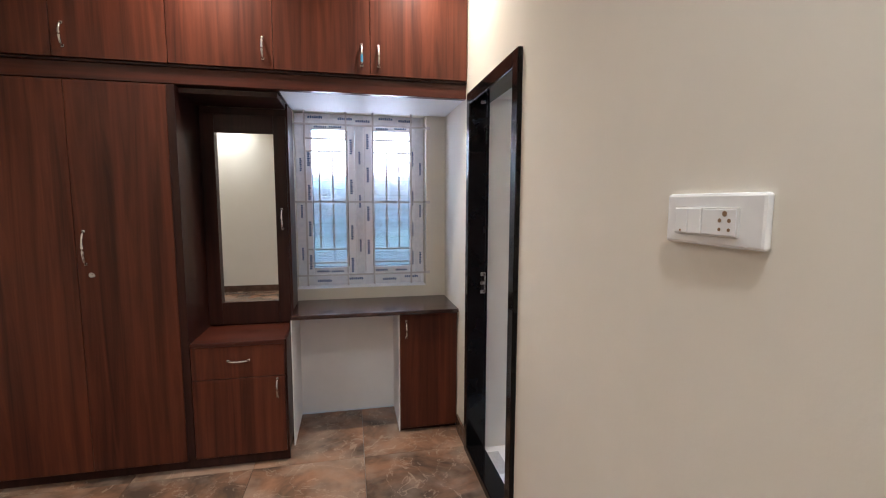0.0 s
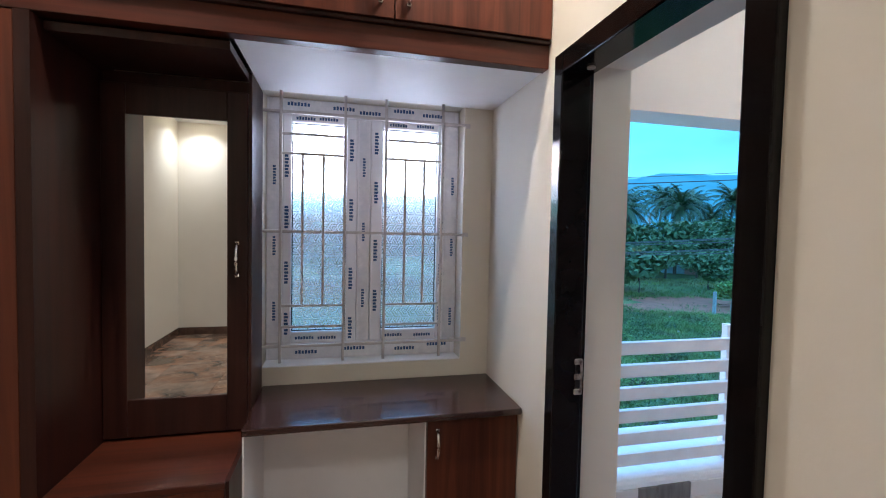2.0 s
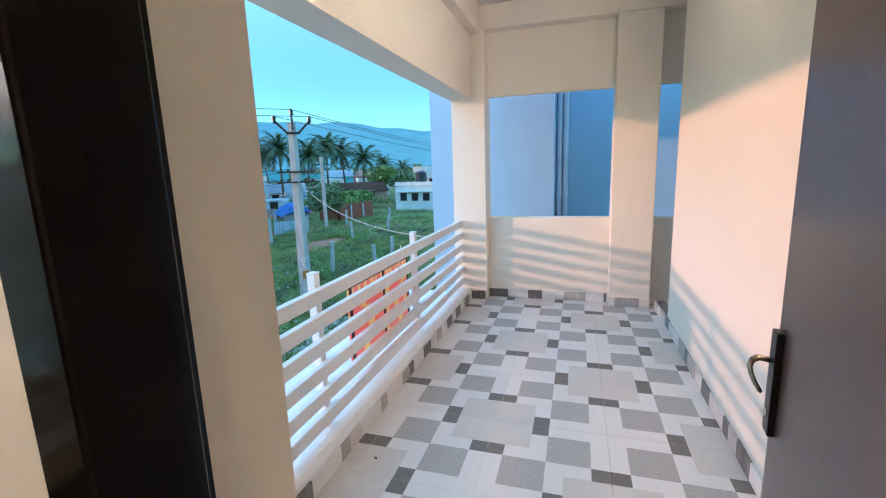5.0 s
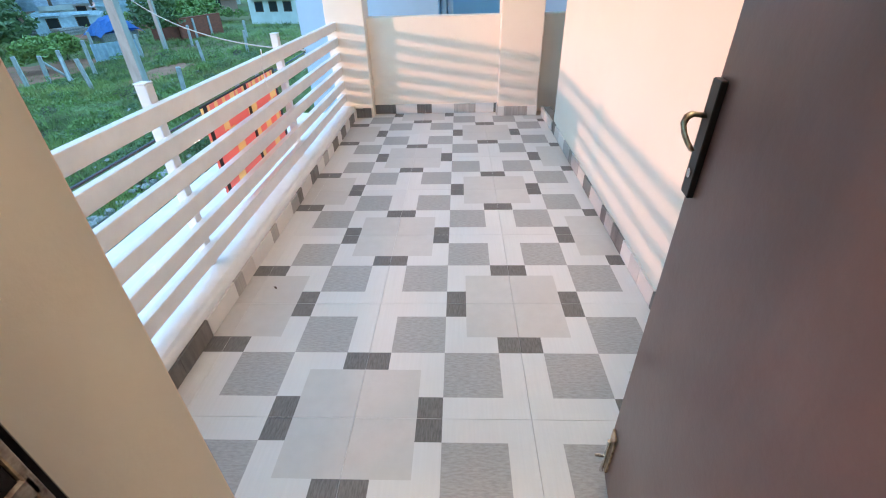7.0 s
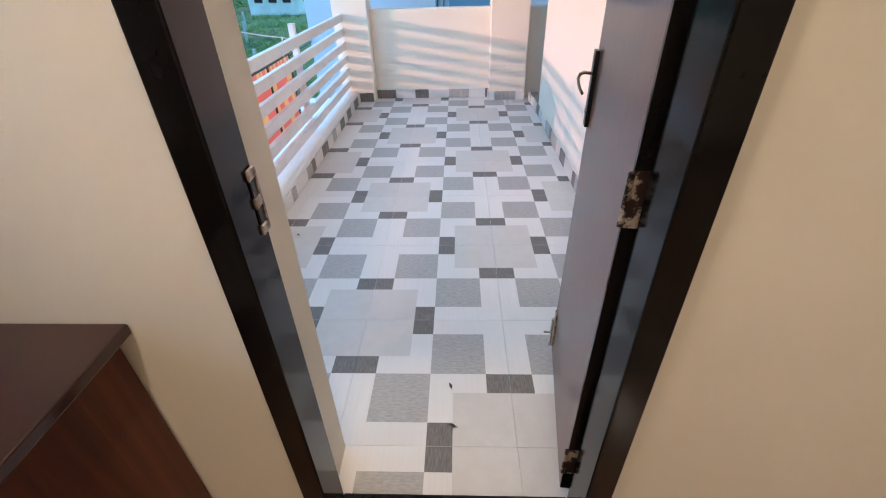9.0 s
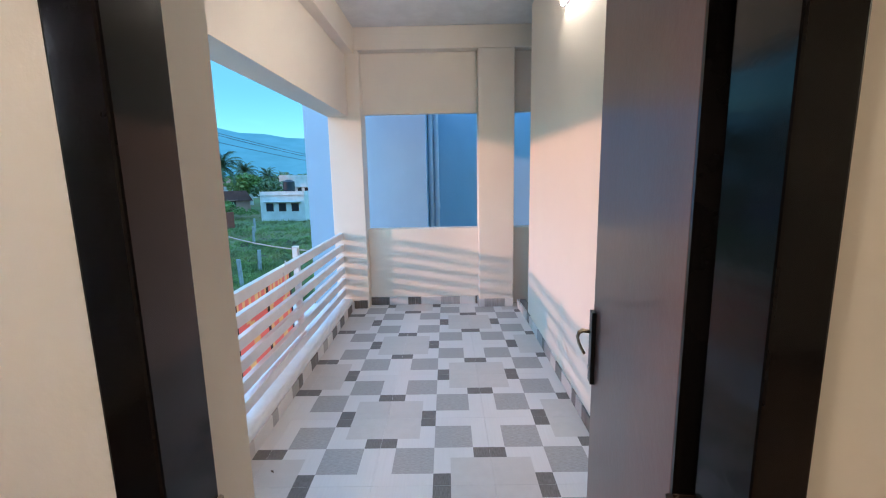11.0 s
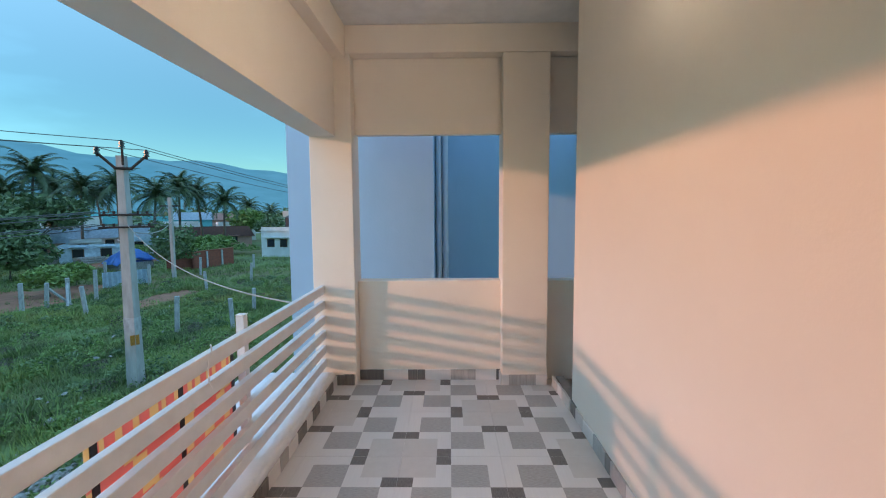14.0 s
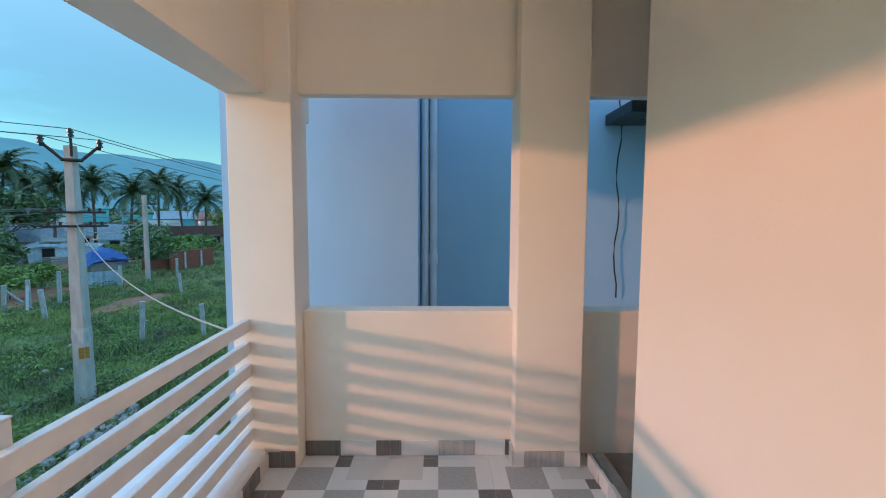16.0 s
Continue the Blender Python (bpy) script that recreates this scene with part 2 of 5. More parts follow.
def thin_cloth(name, col):
    """Printed cloth that lets light through."""
    m = surface(name, col, 0.5, bump=0.05)
    nt = m.node_tree
    tl = nt.nodes.new("ShaderNodeBsdfTranslucent")
    tl.inputs[0].default_value = (*col, 1)
    ms = nt.nodes.new("ShaderNodeMixShader")
    ms.inputs[0].default_value = 0.6
    nt.links.new(nt.nodes["Principled BSDF"].outputs[0], ms.inputs[1])
    nt.links.new(tl.outputs[0], ms.inputs[2])
    nt.links.new(ms.outputs[0], nt.nodes["Material Output"].inputs[0])
    return m


BANNER_RED = thin_cloth("red_flex_banner", (0.93, 0.35, 0.30))
BANNER_YELLOW = thin_cloth("yellow_flex_banner", (0.95, 0.72, 0.38))
BANNER_BLACK = surface("black_banner_batten", (0.02, 0.015, 0.015), 0.6, bump=0.05)

# patterned frosted glass: a clear geometric lattice on a satin ground
FROST = bpy.data.materials.new("frosted_pattern_glass")
FROST.use_nodes = True
fn = FROST.node_tree
fb = fn.nodes["Principled BSDF"]
fb.inputs["Transmission Weight"].default_value = 1.0
fb.inputs["IOR"].default_value = 1.12
ftl = fn.nodes.new("ShaderNodeBsdfTranslucent")
ftl.inputs[0].default_value = (0.84, 0.78, 0.80, 1)
fms = fn.nodes.new("ShaderNodeMixShader")
fms.inputs[0].default_value = 0.14
fn.links.new(fb.outputs[0], fms.inputs[1])
fn.links.new(ftl.outputs[0], fms.inputs[2])
fn.links.new(fms.outputs[0], fn.nodes["Material Output"].inputs[0])
ftc = fn.nodes.new("ShaderNodeTexCoord")
# three sets of parallel strokes, each kept to one of the three lozenges of a tumbling-block lattice
fsep = fn.nodes.new("ShaderNodeSeparateXYZ")
fn.links.new(ftc.outputs["Object"], fsep.inputs[0])


def glass_math(op, a, b=None, c=None):
    n = fn.nodes.new("ShaderNodeMath")
    n.operation = op
    for i, v in enumerate((a, b, c)):
        if v is None:
            continue
        if isinstance(v, (int, float)):
            n.inputs[i].default_value = v
        else:
            fn.links.new(v, n.inputs[i])
    return n.outputs[0]


gx_, gz_ = glass_math("MULTIPLY", fsep.outputs[0], 26.0), glass_math("MULTIPLY", fsep.outputs[2], 26.0)
axis_a = glass_math("MULTIPLY", gz_, 1.1547)
axis_b = glass_math("ADD", gx_, glass_math("MULTIPLY", gz_, 0.5774))
axis_c = glass_math("SUBTRACT", glass_math("MULTIPLY", gz_, 0.5774), gx_)
cell = glass_math("MODULO", glass_math("ADD", glass_math("ADD", glass_math("FLOOR", axis_a), glass_math("FLOOR", axis_b)), glass_math("ADD", glass_math("FLOOR", axis_c), 300.0)), 3.0)
strokes = None
for which, along in enumerate((axis_a, axis_b, axis_c)):
    here = glass_math("COMPARE", cell, float(which), 0.4)
    stripe = glass_math("GREATER_THAN", glass_math("FRACT", glass_math("MULTIPLY", along, 3.0)), 0.55)
    one = glass_math("MULTIPLY", here, stripe)
    strokes = one if strokes is None else glass_math("MAXIMUM", strokes, one)
frr = fn.nodes.new("ShaderNodeMapRange")
frr.inputs[3].default_value, frr.inputs[4].default_value = 0.30, 0.10
fn.links.new(strokes, frr.inputs[0])
fn.links.new(frr.outputs[0], fb.inputs["Roughness"])
fcr = fn.nodes.new("ShaderNodeMixRGB")
fcr.inputs[1].default_value, fcr.inputs[2].default_value = (0.62, 0.74, 0.78, 1), (0.86, 0.92, 0.95, 1)
fn.links.new(strokes, fcr.inputs[0])
fn.links.new(fcr.outputs[0], fb.inputs["Base Color"])

# ---- helpers of this scene ----
def box(bm, x0, x1, y0, y1, z0, z1, bev=0.0, seg=2, m=None):
    made = bmesh.ops.create_cube(bm, size=1.0)["verts"]
    t = Matrix.Translation(((x0 + x1) / 2, (y0 + y1) / 2, (z0 + z1) / 2)) @ Matrix.Diagonal((abs(x1 - x0), abs(y1 - y0), abs(z1 - z0), 1))
    bmesh.ops.transform(bm, matrix=(m @ t) if m else t, verts=made)
    if bev:
        edges = list({e for v in made for e in v.link_edges})
        bmesh.ops.bevel(bm, geom=edges, offset=bev, segments=seg, affect="EDGES", profile=0.5)
    return bm


def cyl(bm, a, b, r0, r1=None, n=12):
    a, b = Vector(a), Vector(b)
    made = bmesh.ops.create_cone(bm, cap_ends=True, segments=n, radius1=r0, radius2=r0 if r1 is None else r1, depth=(b - a).length)["verts"]
    rot = (b - a).to_track_quat("Z", "Y").to_matrix().to_4x4()
    bmesh.ops.transform(bm, matrix=Matrix.Translation((a + b) / 2) @ rot, verts=made)
    return bm


def tube(bm, pts, r, n=8, r_end=None):
    """A round bar along points."""
    pts = [Vector(p) for p in pts]
    rings = []
    for i, p in enumerate(pts):
        d = (pts[min(i + 1, len(pts) - 1)] - pts[max(i - 1, 0)]).normalized()
        q = d.to_track_quat("Z", "Y")
        rr = r if r_end is None else r + (r_end - r) * i / (len(pts) - 1)
        rings.append([bm.verts.new(p + q @ Vector((math.cos(k * math.tau / n) * rr, math.sin(k * math.tau / n) * rr, 0))) for k in range(n)])
    for a, b in zip(rings, rings[1:]):
        for k in range(n):
            bm.faces.new((a[k], a[(k + 1) % n], b[(k + 1) % n], b[k]))
    bm.faces.new(rings[0][::-1])
    bm.faces.new(rings[-1])
    return bm


def mesh_of(name, bm, mats, smooth=False):
    me = bpy.data.meshes.new(name)
    bmesh.ops.recalc_face_normals(bm, faces=bm.faces)
    bm.to_mesh(me)
    bm.free()
    for m in (mats if isinstance(mats, (list, tuple)) else [mats]):
        me.materials.append(m)
    if smooth:
        me.shade_smooth()
    return me


def thing(name, loc, label, category, group="", kind=""):
    ob = new(name)
    ob.location = loc
    ob.empty_display_size = 0.1
    return tagged(ob, label, category, group, kind)


def solo(name, bm, mats, label, category, group="", kind="", smooth=False):
    """A thing of one mesh."""
    return tagged(new(name, mesh_of(name, bm, mats, smooth)), label, category, group, kind)


def part(name, bm, mats, parent, label="", smooth=False):
    ob = new(name, bm if isinstance(bm, bpy.types.Mesh) else mesh_of(name, bm, mats, smooth))
    ob.parent = parent
    if parent.type == "EMPTY":
        ob.matrix_parent_inverse = parent.matrix_basis.inverted()
    if label:
        ob["label"] = label
    return ob


B = bmesh.new


def structure(name, boxes, mat, label, category="wall", bev=0.0):
    bm = B()
    for b in boxes:
        box(bm, *b, bev=bev)
    return solo(name, bm, mat, label, category, kind="structure")


# ---- large structure: the room ----
XW, XO, YB = 1.02, 1.28, 3.82          # door wall's faces, window wall's face
XL, YS = -1.82, -1.30                  # far side wall, back wall
structure("wall_east", [(XW, XO, YS, 2.392, 0, CEIL + .2), (XW, 1.1065, 3.172, 4.06, 0, CEIL + .2), (1.1065, XO, 3.150, 4.06, 0, CEIL + .2), (XW, 1.1065, 2.392, 3.172, 2.082, CEIL + .2), (1.1065, XO, 2.392, 3.150, 2.06, CEIL + .2)], WALL_IN, "cream painted wall with the balcony doorway")
structure("wall_north", [(XL, -0.010, YB, 4.06, 0, CEIL + .2), (0.882, XW, YB, 4.06, 0, CEIL + .2), (-0.010, 0.882, YB, 4.06, 0, 0.885), (-0.010, 0.882, YB, 4.06, 2.085, CEIL + .2)], WALL_IN, "cream painted wall with the window opening")
structure("wall_west", [(XL - .2, XL, YS, 4.06, 0, CEIL + .2)], WALL_IN, "plain cream painted bedroom wall")
structure("wall_south", [(XL - .2, XO, YS - .2, YS, 0, CEIL + .2)], WALL_IN, "plain cream painted bedroom wall")
structure("ceiling", [(XL, XW, YS, YB, CEIL, CEIL + .18)], CEILING, "smooth white bedroom ceiling", "ceiling")
room_floor = structure("floor", [(XL, 1.11, YS, YB, -.20, -.012)], GROUT, "glossy brown marble-look tiled bedroom floor", "floor")
structure("baseboard", [(XL, XL + .012, YS, 3.2, 0, .10), (XL + .012, XW - .012, YS, YS + .012, 0, .10), (XW - .012, XW, YS, 2.386, 0, .10), (XW - .012, XW, 3.175, 3.40, 0, .10)], BASE_BROWN, "dark brown tile skirting along the bedroom walls", "skirting")

# ---- large structure: the balcony ----
YH, YK, XE = 1.965, 3.88, 5.60         # house wall, kerb, parapet faces
balcony_floor = structure("balcony_floor", [(1.11, 5.75, .6, 4.06, -.22, -.012)], GROUT, "grey cement balcony slab under the tiles", "floor")
structure("balcony_wall_south", [(XO, 4.95, 1.72, YH, 0, 3.05), (4.75, 4.95, .6, 1.72, 0, 3.05)], WALL_OUT, "cream painted balcony wall of the house")
structure("balcony_wall_end", [(4.95, 5.75, .4, .6, 0, 3.05)], WALL_OUT, "plain cream wall closing the narrow passage")
structure("balcony_parapet", [(XE, 5.75, .6, 3.70, 0, .905)], WALL_OUT, "cream plastered balcony parapet", "parapet", .008)
structure("balcony_column_corner", [(5.47, 5.75, 3.70, 4.06, 0, 2.82)], WALL_OUT, "square cream plastered balcony corner column", "column", .006)
structure("balcony_column_inner", [(5.47, 5.75, 2.04, 2.43, 0, 2.82)], WALL_OUT, "square cream plastered balcony column beside the passage", "column", .006)
structure("balcony_lintel_end", [(XE, 5.69, 2.43, 3.70, 2.183, 2.82), (XE, 5.69, .6, 2.04, 2.183, 2.82)], WALL_OUT, "cream drop wall above the end openings", "lintel")
structure("balcony_beam_end", [(5.47, 5.75, .6, 3.74, 2.822, 3.05)], WALL_OUT, "cream balcony end beam", "beam", .005)
structure("balcony_beam_front", [(XO, 5.75, 3.742, 4.06, 2.782, 3.05)], WALL_OUT, "cream balcony front beam", "beam")
# second box is unseen, added past the column to shade the neighbour's wall
structure("balcony_lintel_and_shade_block", [(XO, 5.47, 3.84, 4.06, 2.152, 2.78), (5.752, 6.3, 3.84, 4.06, 2.152, 3.05)], WALL_OUT, "cream drop wall above the balcony railing, with an added unseen shade block", "lintel")
structure("balcony_ceiling", [(XO, 5.75, .6, 4.06, 3.052, 3.2)], CEILING, "white painted balcony ceiling", "ceiling")
structure("balcony_wall_west", [(XO, XO + .004, 3.152, 4.058, 0, 3.05), (XO, XO + .004, YH, 2.390, 0, 3.05), (XO, XO + .004, 2.390, 3.148, 2.062, 3.05)], WALL_OUT, "cream exterior paint round the balcony door")
structure("balcony_slab_shade", [(-2, 6.05, 4.062, 4.95, -.22, -.10)], SLAB_WHITE, "white painted projecting slab outside the railing", "slab", .01)
kb = B()
box(kb, XO, 5.47, 3.885, 4.06, -.01, .125, bev=.03, seg=3)
solo("balcony_kerb", kb, RAIL_WHITE, "rounded white kerb under the balcony railing", "kerb", kind="structure")
structure("house_roof_slab", [(XL - .3, 5.8, YS - .3, 4.1, 3.22, 3.34)], CEILING, "plain concrete roof slab of the house", "roof")
structure("house_lower_wall", [(XL - .2, 5.75, YS - .2, 4.05, -4.0, -.23)], WALL_OUT, "cream ground-floor walls of the house")

# ---- bedroom: built-in wardrobe, loft, dresser and desk ----
def bow_handle(parent, x, y, z, length, axis="z", mat=CHROME):
    """A bow handle that stands out towards -y."""
    bm = B()
    pts = []
    for i in range(11):
        s = i / 10
        o = -0.004 - 0.024 * math.sin(math.pi * s) ** 0.5
        d = (s - 0.5) * length
        pts.append((x, y + o, z + d) if axis == "z" else (x + d, y + o, z))
    tube(bm, pts, 0.0055, 8)
    for i in (0, 10):
        p = pts[i]
        box(bm, p[0] - .007, p[0] + .007, y - .006, y, p[2] - .007, p[2] + .007, .002)
    return part("handle", bm, mat, parent, "slim curved steel bow handle", smooth=True)


def panel_door(parent, x0, x1, z0, z1, y=3.24, mat=WOOD, t=.018, name="door"):
    return part(name, box(B(), x0 + .0018, x1 - .0018, y, y + t, z0 + .0018, z1 - .0018, .0012, 1), mat, parent)


YF = 3.24
ward = thing("wardrobe", (-1.17, 3.52, 0), "tall red-brown laminate wardrobe with plain doors", "wardrobe")
part("carcass", box(B(), XL + .002, -.540, YF + .02, YB - .002, .07, 2.066), WOOD_DARK, ward)
part("plinth", box(B(), XL + .002, -.540, YF + .03, YF + .05, .001, .07), WOOD_DARK, ward, "dark recessed plinth")
for k, (a, b) in enumerate([(XL + .002, -1.43), (-1.43, -.988), (-.988, -.538)]):
    d = panel_door(ward, a, b, .062, 2.064, y=YF - .008)
    if k == 2:
        bow_handle(d, -.947, YF - .008, 1.247, .165)
        lk = B()
        cyl(lk, (-.926, YF - .012, 1.109), (-.926, YF - .008, 1.109), .013, n=16)
        cyl(lk, (-.926, YF - .024, 1.109), (-.926, YF - .012, 1.109), .005, n=10)
        box(lk, -.922, -.900, YF - .032, YF - .028, 1.101, 1.115, .001, 1)
        part("lock", lk, CHROME, d, "small steel furniture lock with its key")
    if k == 1:
        bow_handle(d, -1.39, YF - .008, 1.247, .165)

dres = thing("dresser_unit", (-.25, 3.52, 0), "red-brown laminate dressing niche with mirror, shelf and drawer", "dresser")
# niche panels take the dark laminate; the recess's shade is in their colour
dr = B()
box(dr, -.519, -.482, YF, YB - .003, .07, 2.058)
box(dr, .001, .012, 3.584, YB - .003, .716, 2.058)
box(dr, .001, .012, YF, YB - .003, .07, .7145)
part("side_panel", dr, WOOD_DARK, dres)
part("niche_top", box(B(), -.48, .0, YF + .055, 3.60, 2.030, 2.0555), WOOD_DARK, dres)
part("back_panel", box(B(), -.48, 0, 3.605, 3.63, .71, 2.029), WOOD_DARK, dres)
part("shelf", box(B(), -.48, .0005, YF - .004, 3.603, .692, .715, .003), WOOD_H, dres)
part("cabinet_body", box(B(), -.48, 0, YF + .022, 3.60, .07, .690), WOOD_DARK, dres)
dd = part("drawer_front", box(B(), -.478, -.002, YF, YF + .018, .512, .690, .0015, 1), WOOD, dres)
bow_handle(dd, -.24, YF, .610, .105, "x")
dl = part("lower_door", box(B(), -.478, -.002, YF, YF + .018, .065, .508, .0015, 1), WOOD, dres)
bow_handle(dl, -.043, YF, .44, .105)
part("plinth", box(B(), -.519, .01, YF + .025, YF + .045, .001, .068), WOOD_DARK, dres)
md = B()
box(md, -.478, -.402, 3.583, 3.603, .725, 1.985, .002, 1)
box(md, -.073, -.002, 3.583, 3.603, .725, 1.985, .002, 1)
box(md, -.4015, -.0735, 3.5832, 3.603, 1.878, 1.985, .002, 1)
box(md, -.4015, -.0735, 3.5832, 3.603, .725, .862, .002, 1)
mdoor = part("mirror_door", md, WOOD_DARK, dres, "dark framed mirror door")
part("mirror", box(B(), -.4015, -.0735, 3.592, 3.598, .8625, 1.8775), MIRROR, mdoor, "clear silvered mirror glass")
bow_handle(mdoor, -.038, 3.583, 1.37, .12)

dres.location += Vector((-.018, -.010, .006))          # the niche as it was fitted between the other units
loft = thing("loft_cabinet", (-.4, 3.5, 2.06), "red-brown laminate loft cabinets above the wardrobe", "cabinet")
part("carcass", box(B(), XL + .002, XW - .002, YF + .02, YB - .002, 2.162, CEIL - .004), WOOD_DARK, loft)
part("fascia", box(B(), XL + .002, XW - .002, YF + .004, YF + .05, 2.070, 2.149, .002), WOOD_H, loft, "dark brown strip under the shutters")
for a, b, hx in [(XL + .002, -1.49, None), (-1.49, -1.018, None), (-1.018, -.520, -.966), (-.520, -.022, -.072), (-.022, .475, .430), (.475, XW - .002, .520)]:
    d = panel_door(loft, a, b, 2.163, CEIL - .006, y=YF - .016, name="shutter")
    if hx is not None:
        hd = bow_handle(d, hx, YF - .016, 2.265, .105)
        if hx == .430:
            part("blue_film", tube(B(), [(hx, YF - .040, 2.225), (hx, YF - .043, 2.242), (hx, YF - .044, 2.260)], .0068, 8), BLUE_FILM, d, "scrap of blue protective film")
part("bottom_strip", box(B(), XL + .002, XW - .002, YF - .010, YF + .014, 2.1495, 2.161, .002), WOOD_DARK, loft)
# white soffit of the window alcove
structure("alcove_soffit", [(-.012, XW - .001, YF + .052, YB - .001, 2.078, 2.148)], WHITE, "white underside of the loft above the window alcove", "soffit")

# desk
desk = thing("desk", (.52, 3.6, 0), "dark brown laminate desk top under the window with a small cupboard", "desk")
dt = B()
box(dt, -.004, XW - .003, 3.380, YB - .003, .785, .810, .004)
part("desktop", dt, DESK_TOP, desk, "glossy dark brown worktop")
part("cupboard_body", box(B(), .648, XW - .003, 3.44, YB - .003, .06, .783), WOOD_DARK, desk)
cd = part("cupboard_door", box(B(), .648, XW - .005, 3.420, 3.438, .030, .779, .0015, 1), WOOD, desk)
bow_handle(cd, .687, 3.420, .682, .105)
part("plinth", box(B(), .651, XW - .005, 3.45, 3.49, .001, .058), WOOD_DARK, desk)
for q in [(-.004, .647, YB - .004, YB - .001, 0.002, .783), (-.004, .002, 3.40, YB - .005, .002, .783), (.641, .647, 3.44, YB - .005, .002, .783)]:
    structure("alcove_panel", [q], WHITE, "white panel lining the desk's knee space", "panel")

# ---- window with its film, glass and grille ----
win = thing("window_1", (.44, 3.95, .90), "white two-leaf window still wrapped in printed protective film", "window", kind="structure")
wf = B()
Y0, Y1 = 3.925, 3.985
box(wf, -.009, .881, Y0, Y1, .887, .965, .004)
box(wf, -.009, .881, Y0, Y1, 2.012, 2.083, .004)
box(wf, -.009, .060, Y0, Y1, .966, 2.011, .004)
box(wf, .812, .881, Y0, Y1, .966, 2.011, .004)
box(wf, .392, .455, Y0, Y1, .966, 2.011, .004)
part("window_frame", wf, UPVC, win)
for x0, x1, gx0, gx1 in [(.061, .391, .100, .343), (.456, .811, .510, .776)]:
    s = B()
    a, b = Y0 - .016, Y1 - .02
    box(s, x0, gx0, a, b, .968, 2.009, .004)
    box(s, gx1, x1, a, b, .968, 2.009, .004)
    box(s, gx0 + .0005, gx1 - .0005, a + .001, b, 1.976, 2.009, .004)
    box(s, gx0 + .0005, gx1 - .0005, a + .001, b, .968, 1.020, .004)
    sash = part("sash", s, UPVC, win)
    part("pane", box(B(), gx0, gx1, 3.944, 3.948, 1.020, 1.976), FROST, sash, "frosted glass with a geometric lattice pattern")
    gk = B()
    for q in [(gx0, gx0 + .004, 1.020, 1.976), (gx1 - .004, gx1, 1.020, 1.976), (gx0, gx1, 1.020, 1.024), (gx0, gx1, 1.972, 1.976)]:
        box(gk, q[0], q[1], 3.936, 3.943, q[2], q[3])
    part("gasket", gk, IRON, sash, "thin dark rubber gasket")
# printed film strips and their ink marks, drawn as plain bars
film = B()
for q in [(-.004, .056, .97, 2.008), (.818, .876, .97, 2.008), (.402, .446, .97, 2.008)]:
    box(film, q[0], q[1], Y0 - .0025, Y0 - .001, q[2], q[3])
box(film, .0, .86, Y0 - .0025, Y0 - .001, 2.018, 2.078)
box(film, .0, .86, Y0 - .0025, Y0 - .001, .892, .960)
part("film_strip", film, TAPE, win, "clear printed protective film strips")
rnd = random.Random(4)


def ink(x0, x1, z0, z1, y, vertical):
    """One printed mark: a row of seven short strokes."""
    bm = B()
    n = 7
    for i in range(n):
        a, b = i / n, (i + .72) / n
        if vertical:
            za, zb = z0 + (z1 - z0) * a, z0 + (z1 - z0) * b
            box(bm, x0, x1 if i % 2 else x0 + (x1 - x0) * .85, y - .0006, y, za, zb)
        else:
            xa, xb = x0 + (x1 - x0) * a, x0 + (x1 - x0) * b
            box(bm, xa, xb, y - .0006, y, z0, z1 if i % 2 else z0 + (z1 - z0) * .85)
    part("ink_mark", bm, TAPE_INK, win)


ys, yfm = Y0 - .0175, Y0 - .0035
for x, zz in [(.080, (1.02, 1.26, 1.50, 1.74)), (.366, (1.00, 1.22, 1.52, 1.80)), (.480, (1.10, 1.36, 1.62, 1.86)), (.796, (1.04, 1.25, 1.47, 1.72))]:
    for z in zz:
        z += rnd.uniform(-.02, .02)
        ink(x - .009, x + .009, z, z + .105, ys, True)
for x, zz in [(.026, (1.06, 1.36, 1.68)), (.424, (1.14, 1.45, 1.74)), (.855, (1.02, 1.36, 1.66))]:
    for z in zz:
        z += rnd.uniform(-.02, .02)
        ink(x - .007, x + .007, z, z + .09, yfm, True)
for x, z in [(.08, 2.050), (.28, 2.045), (.40, 2.034), (.56, 2.055), (.70, 2.045), (.12, .915), (.34, .925), (.58, .915), (.74, .93)]:
    ink(x, x + .10, z, z + .017, yfm, False)
for x, z in [(.12, 1.986), (.22, 1.989), (.54, 1.986), (.67, 1.989), (.12, .986), (.22, .984), (.53, .986), (.67, .984)]:
    ink(x, x + .085, z, z + .014, ys, False)
part("window_sill", box(B(), -.009, .881, YB + .002, Y0 - .002, .8855, .891, .002, 1), WHITE, win)

gr = thing("window_grille", (.44, 3.79, .9), "welded white-painted steel window grille with square bars", "grille")
YG = 3.795


def bar(x0, x1, z0, z1, y=YG, r=.0055):
    part("bar", box(B(), x0, x1, y - r, y + r, z0, z1, .0015, 1), GRILLE, gr)


for x in (.068, .334, .512, .771):
    bar(x - .006, x + .006, .912, 2.077)
for z in (1.992, 1.482, .982):
    bar(-.012, .882, z - .006, z + .006, YG + .0112)
for a, b, inner in [(.074, .328, (.157, .244)), (.518, .765, (.601, .687))]:
    for z in (1.898, 1.815, 1.161, 1.069):
        bar(a, b, z - .005, z + .005)
    for x in inner:
        bar(x - .005, x + .005, 1.1665, 1.8095)
for z in (1.992, 1.482, .982):
    for x in (-.024, .896):
        part("fixing_lug", box(B(), x - .012, x + .012, YG + .017, YB - .0005, z - .010, z + .010, .002, 1), GRILLE, gr)

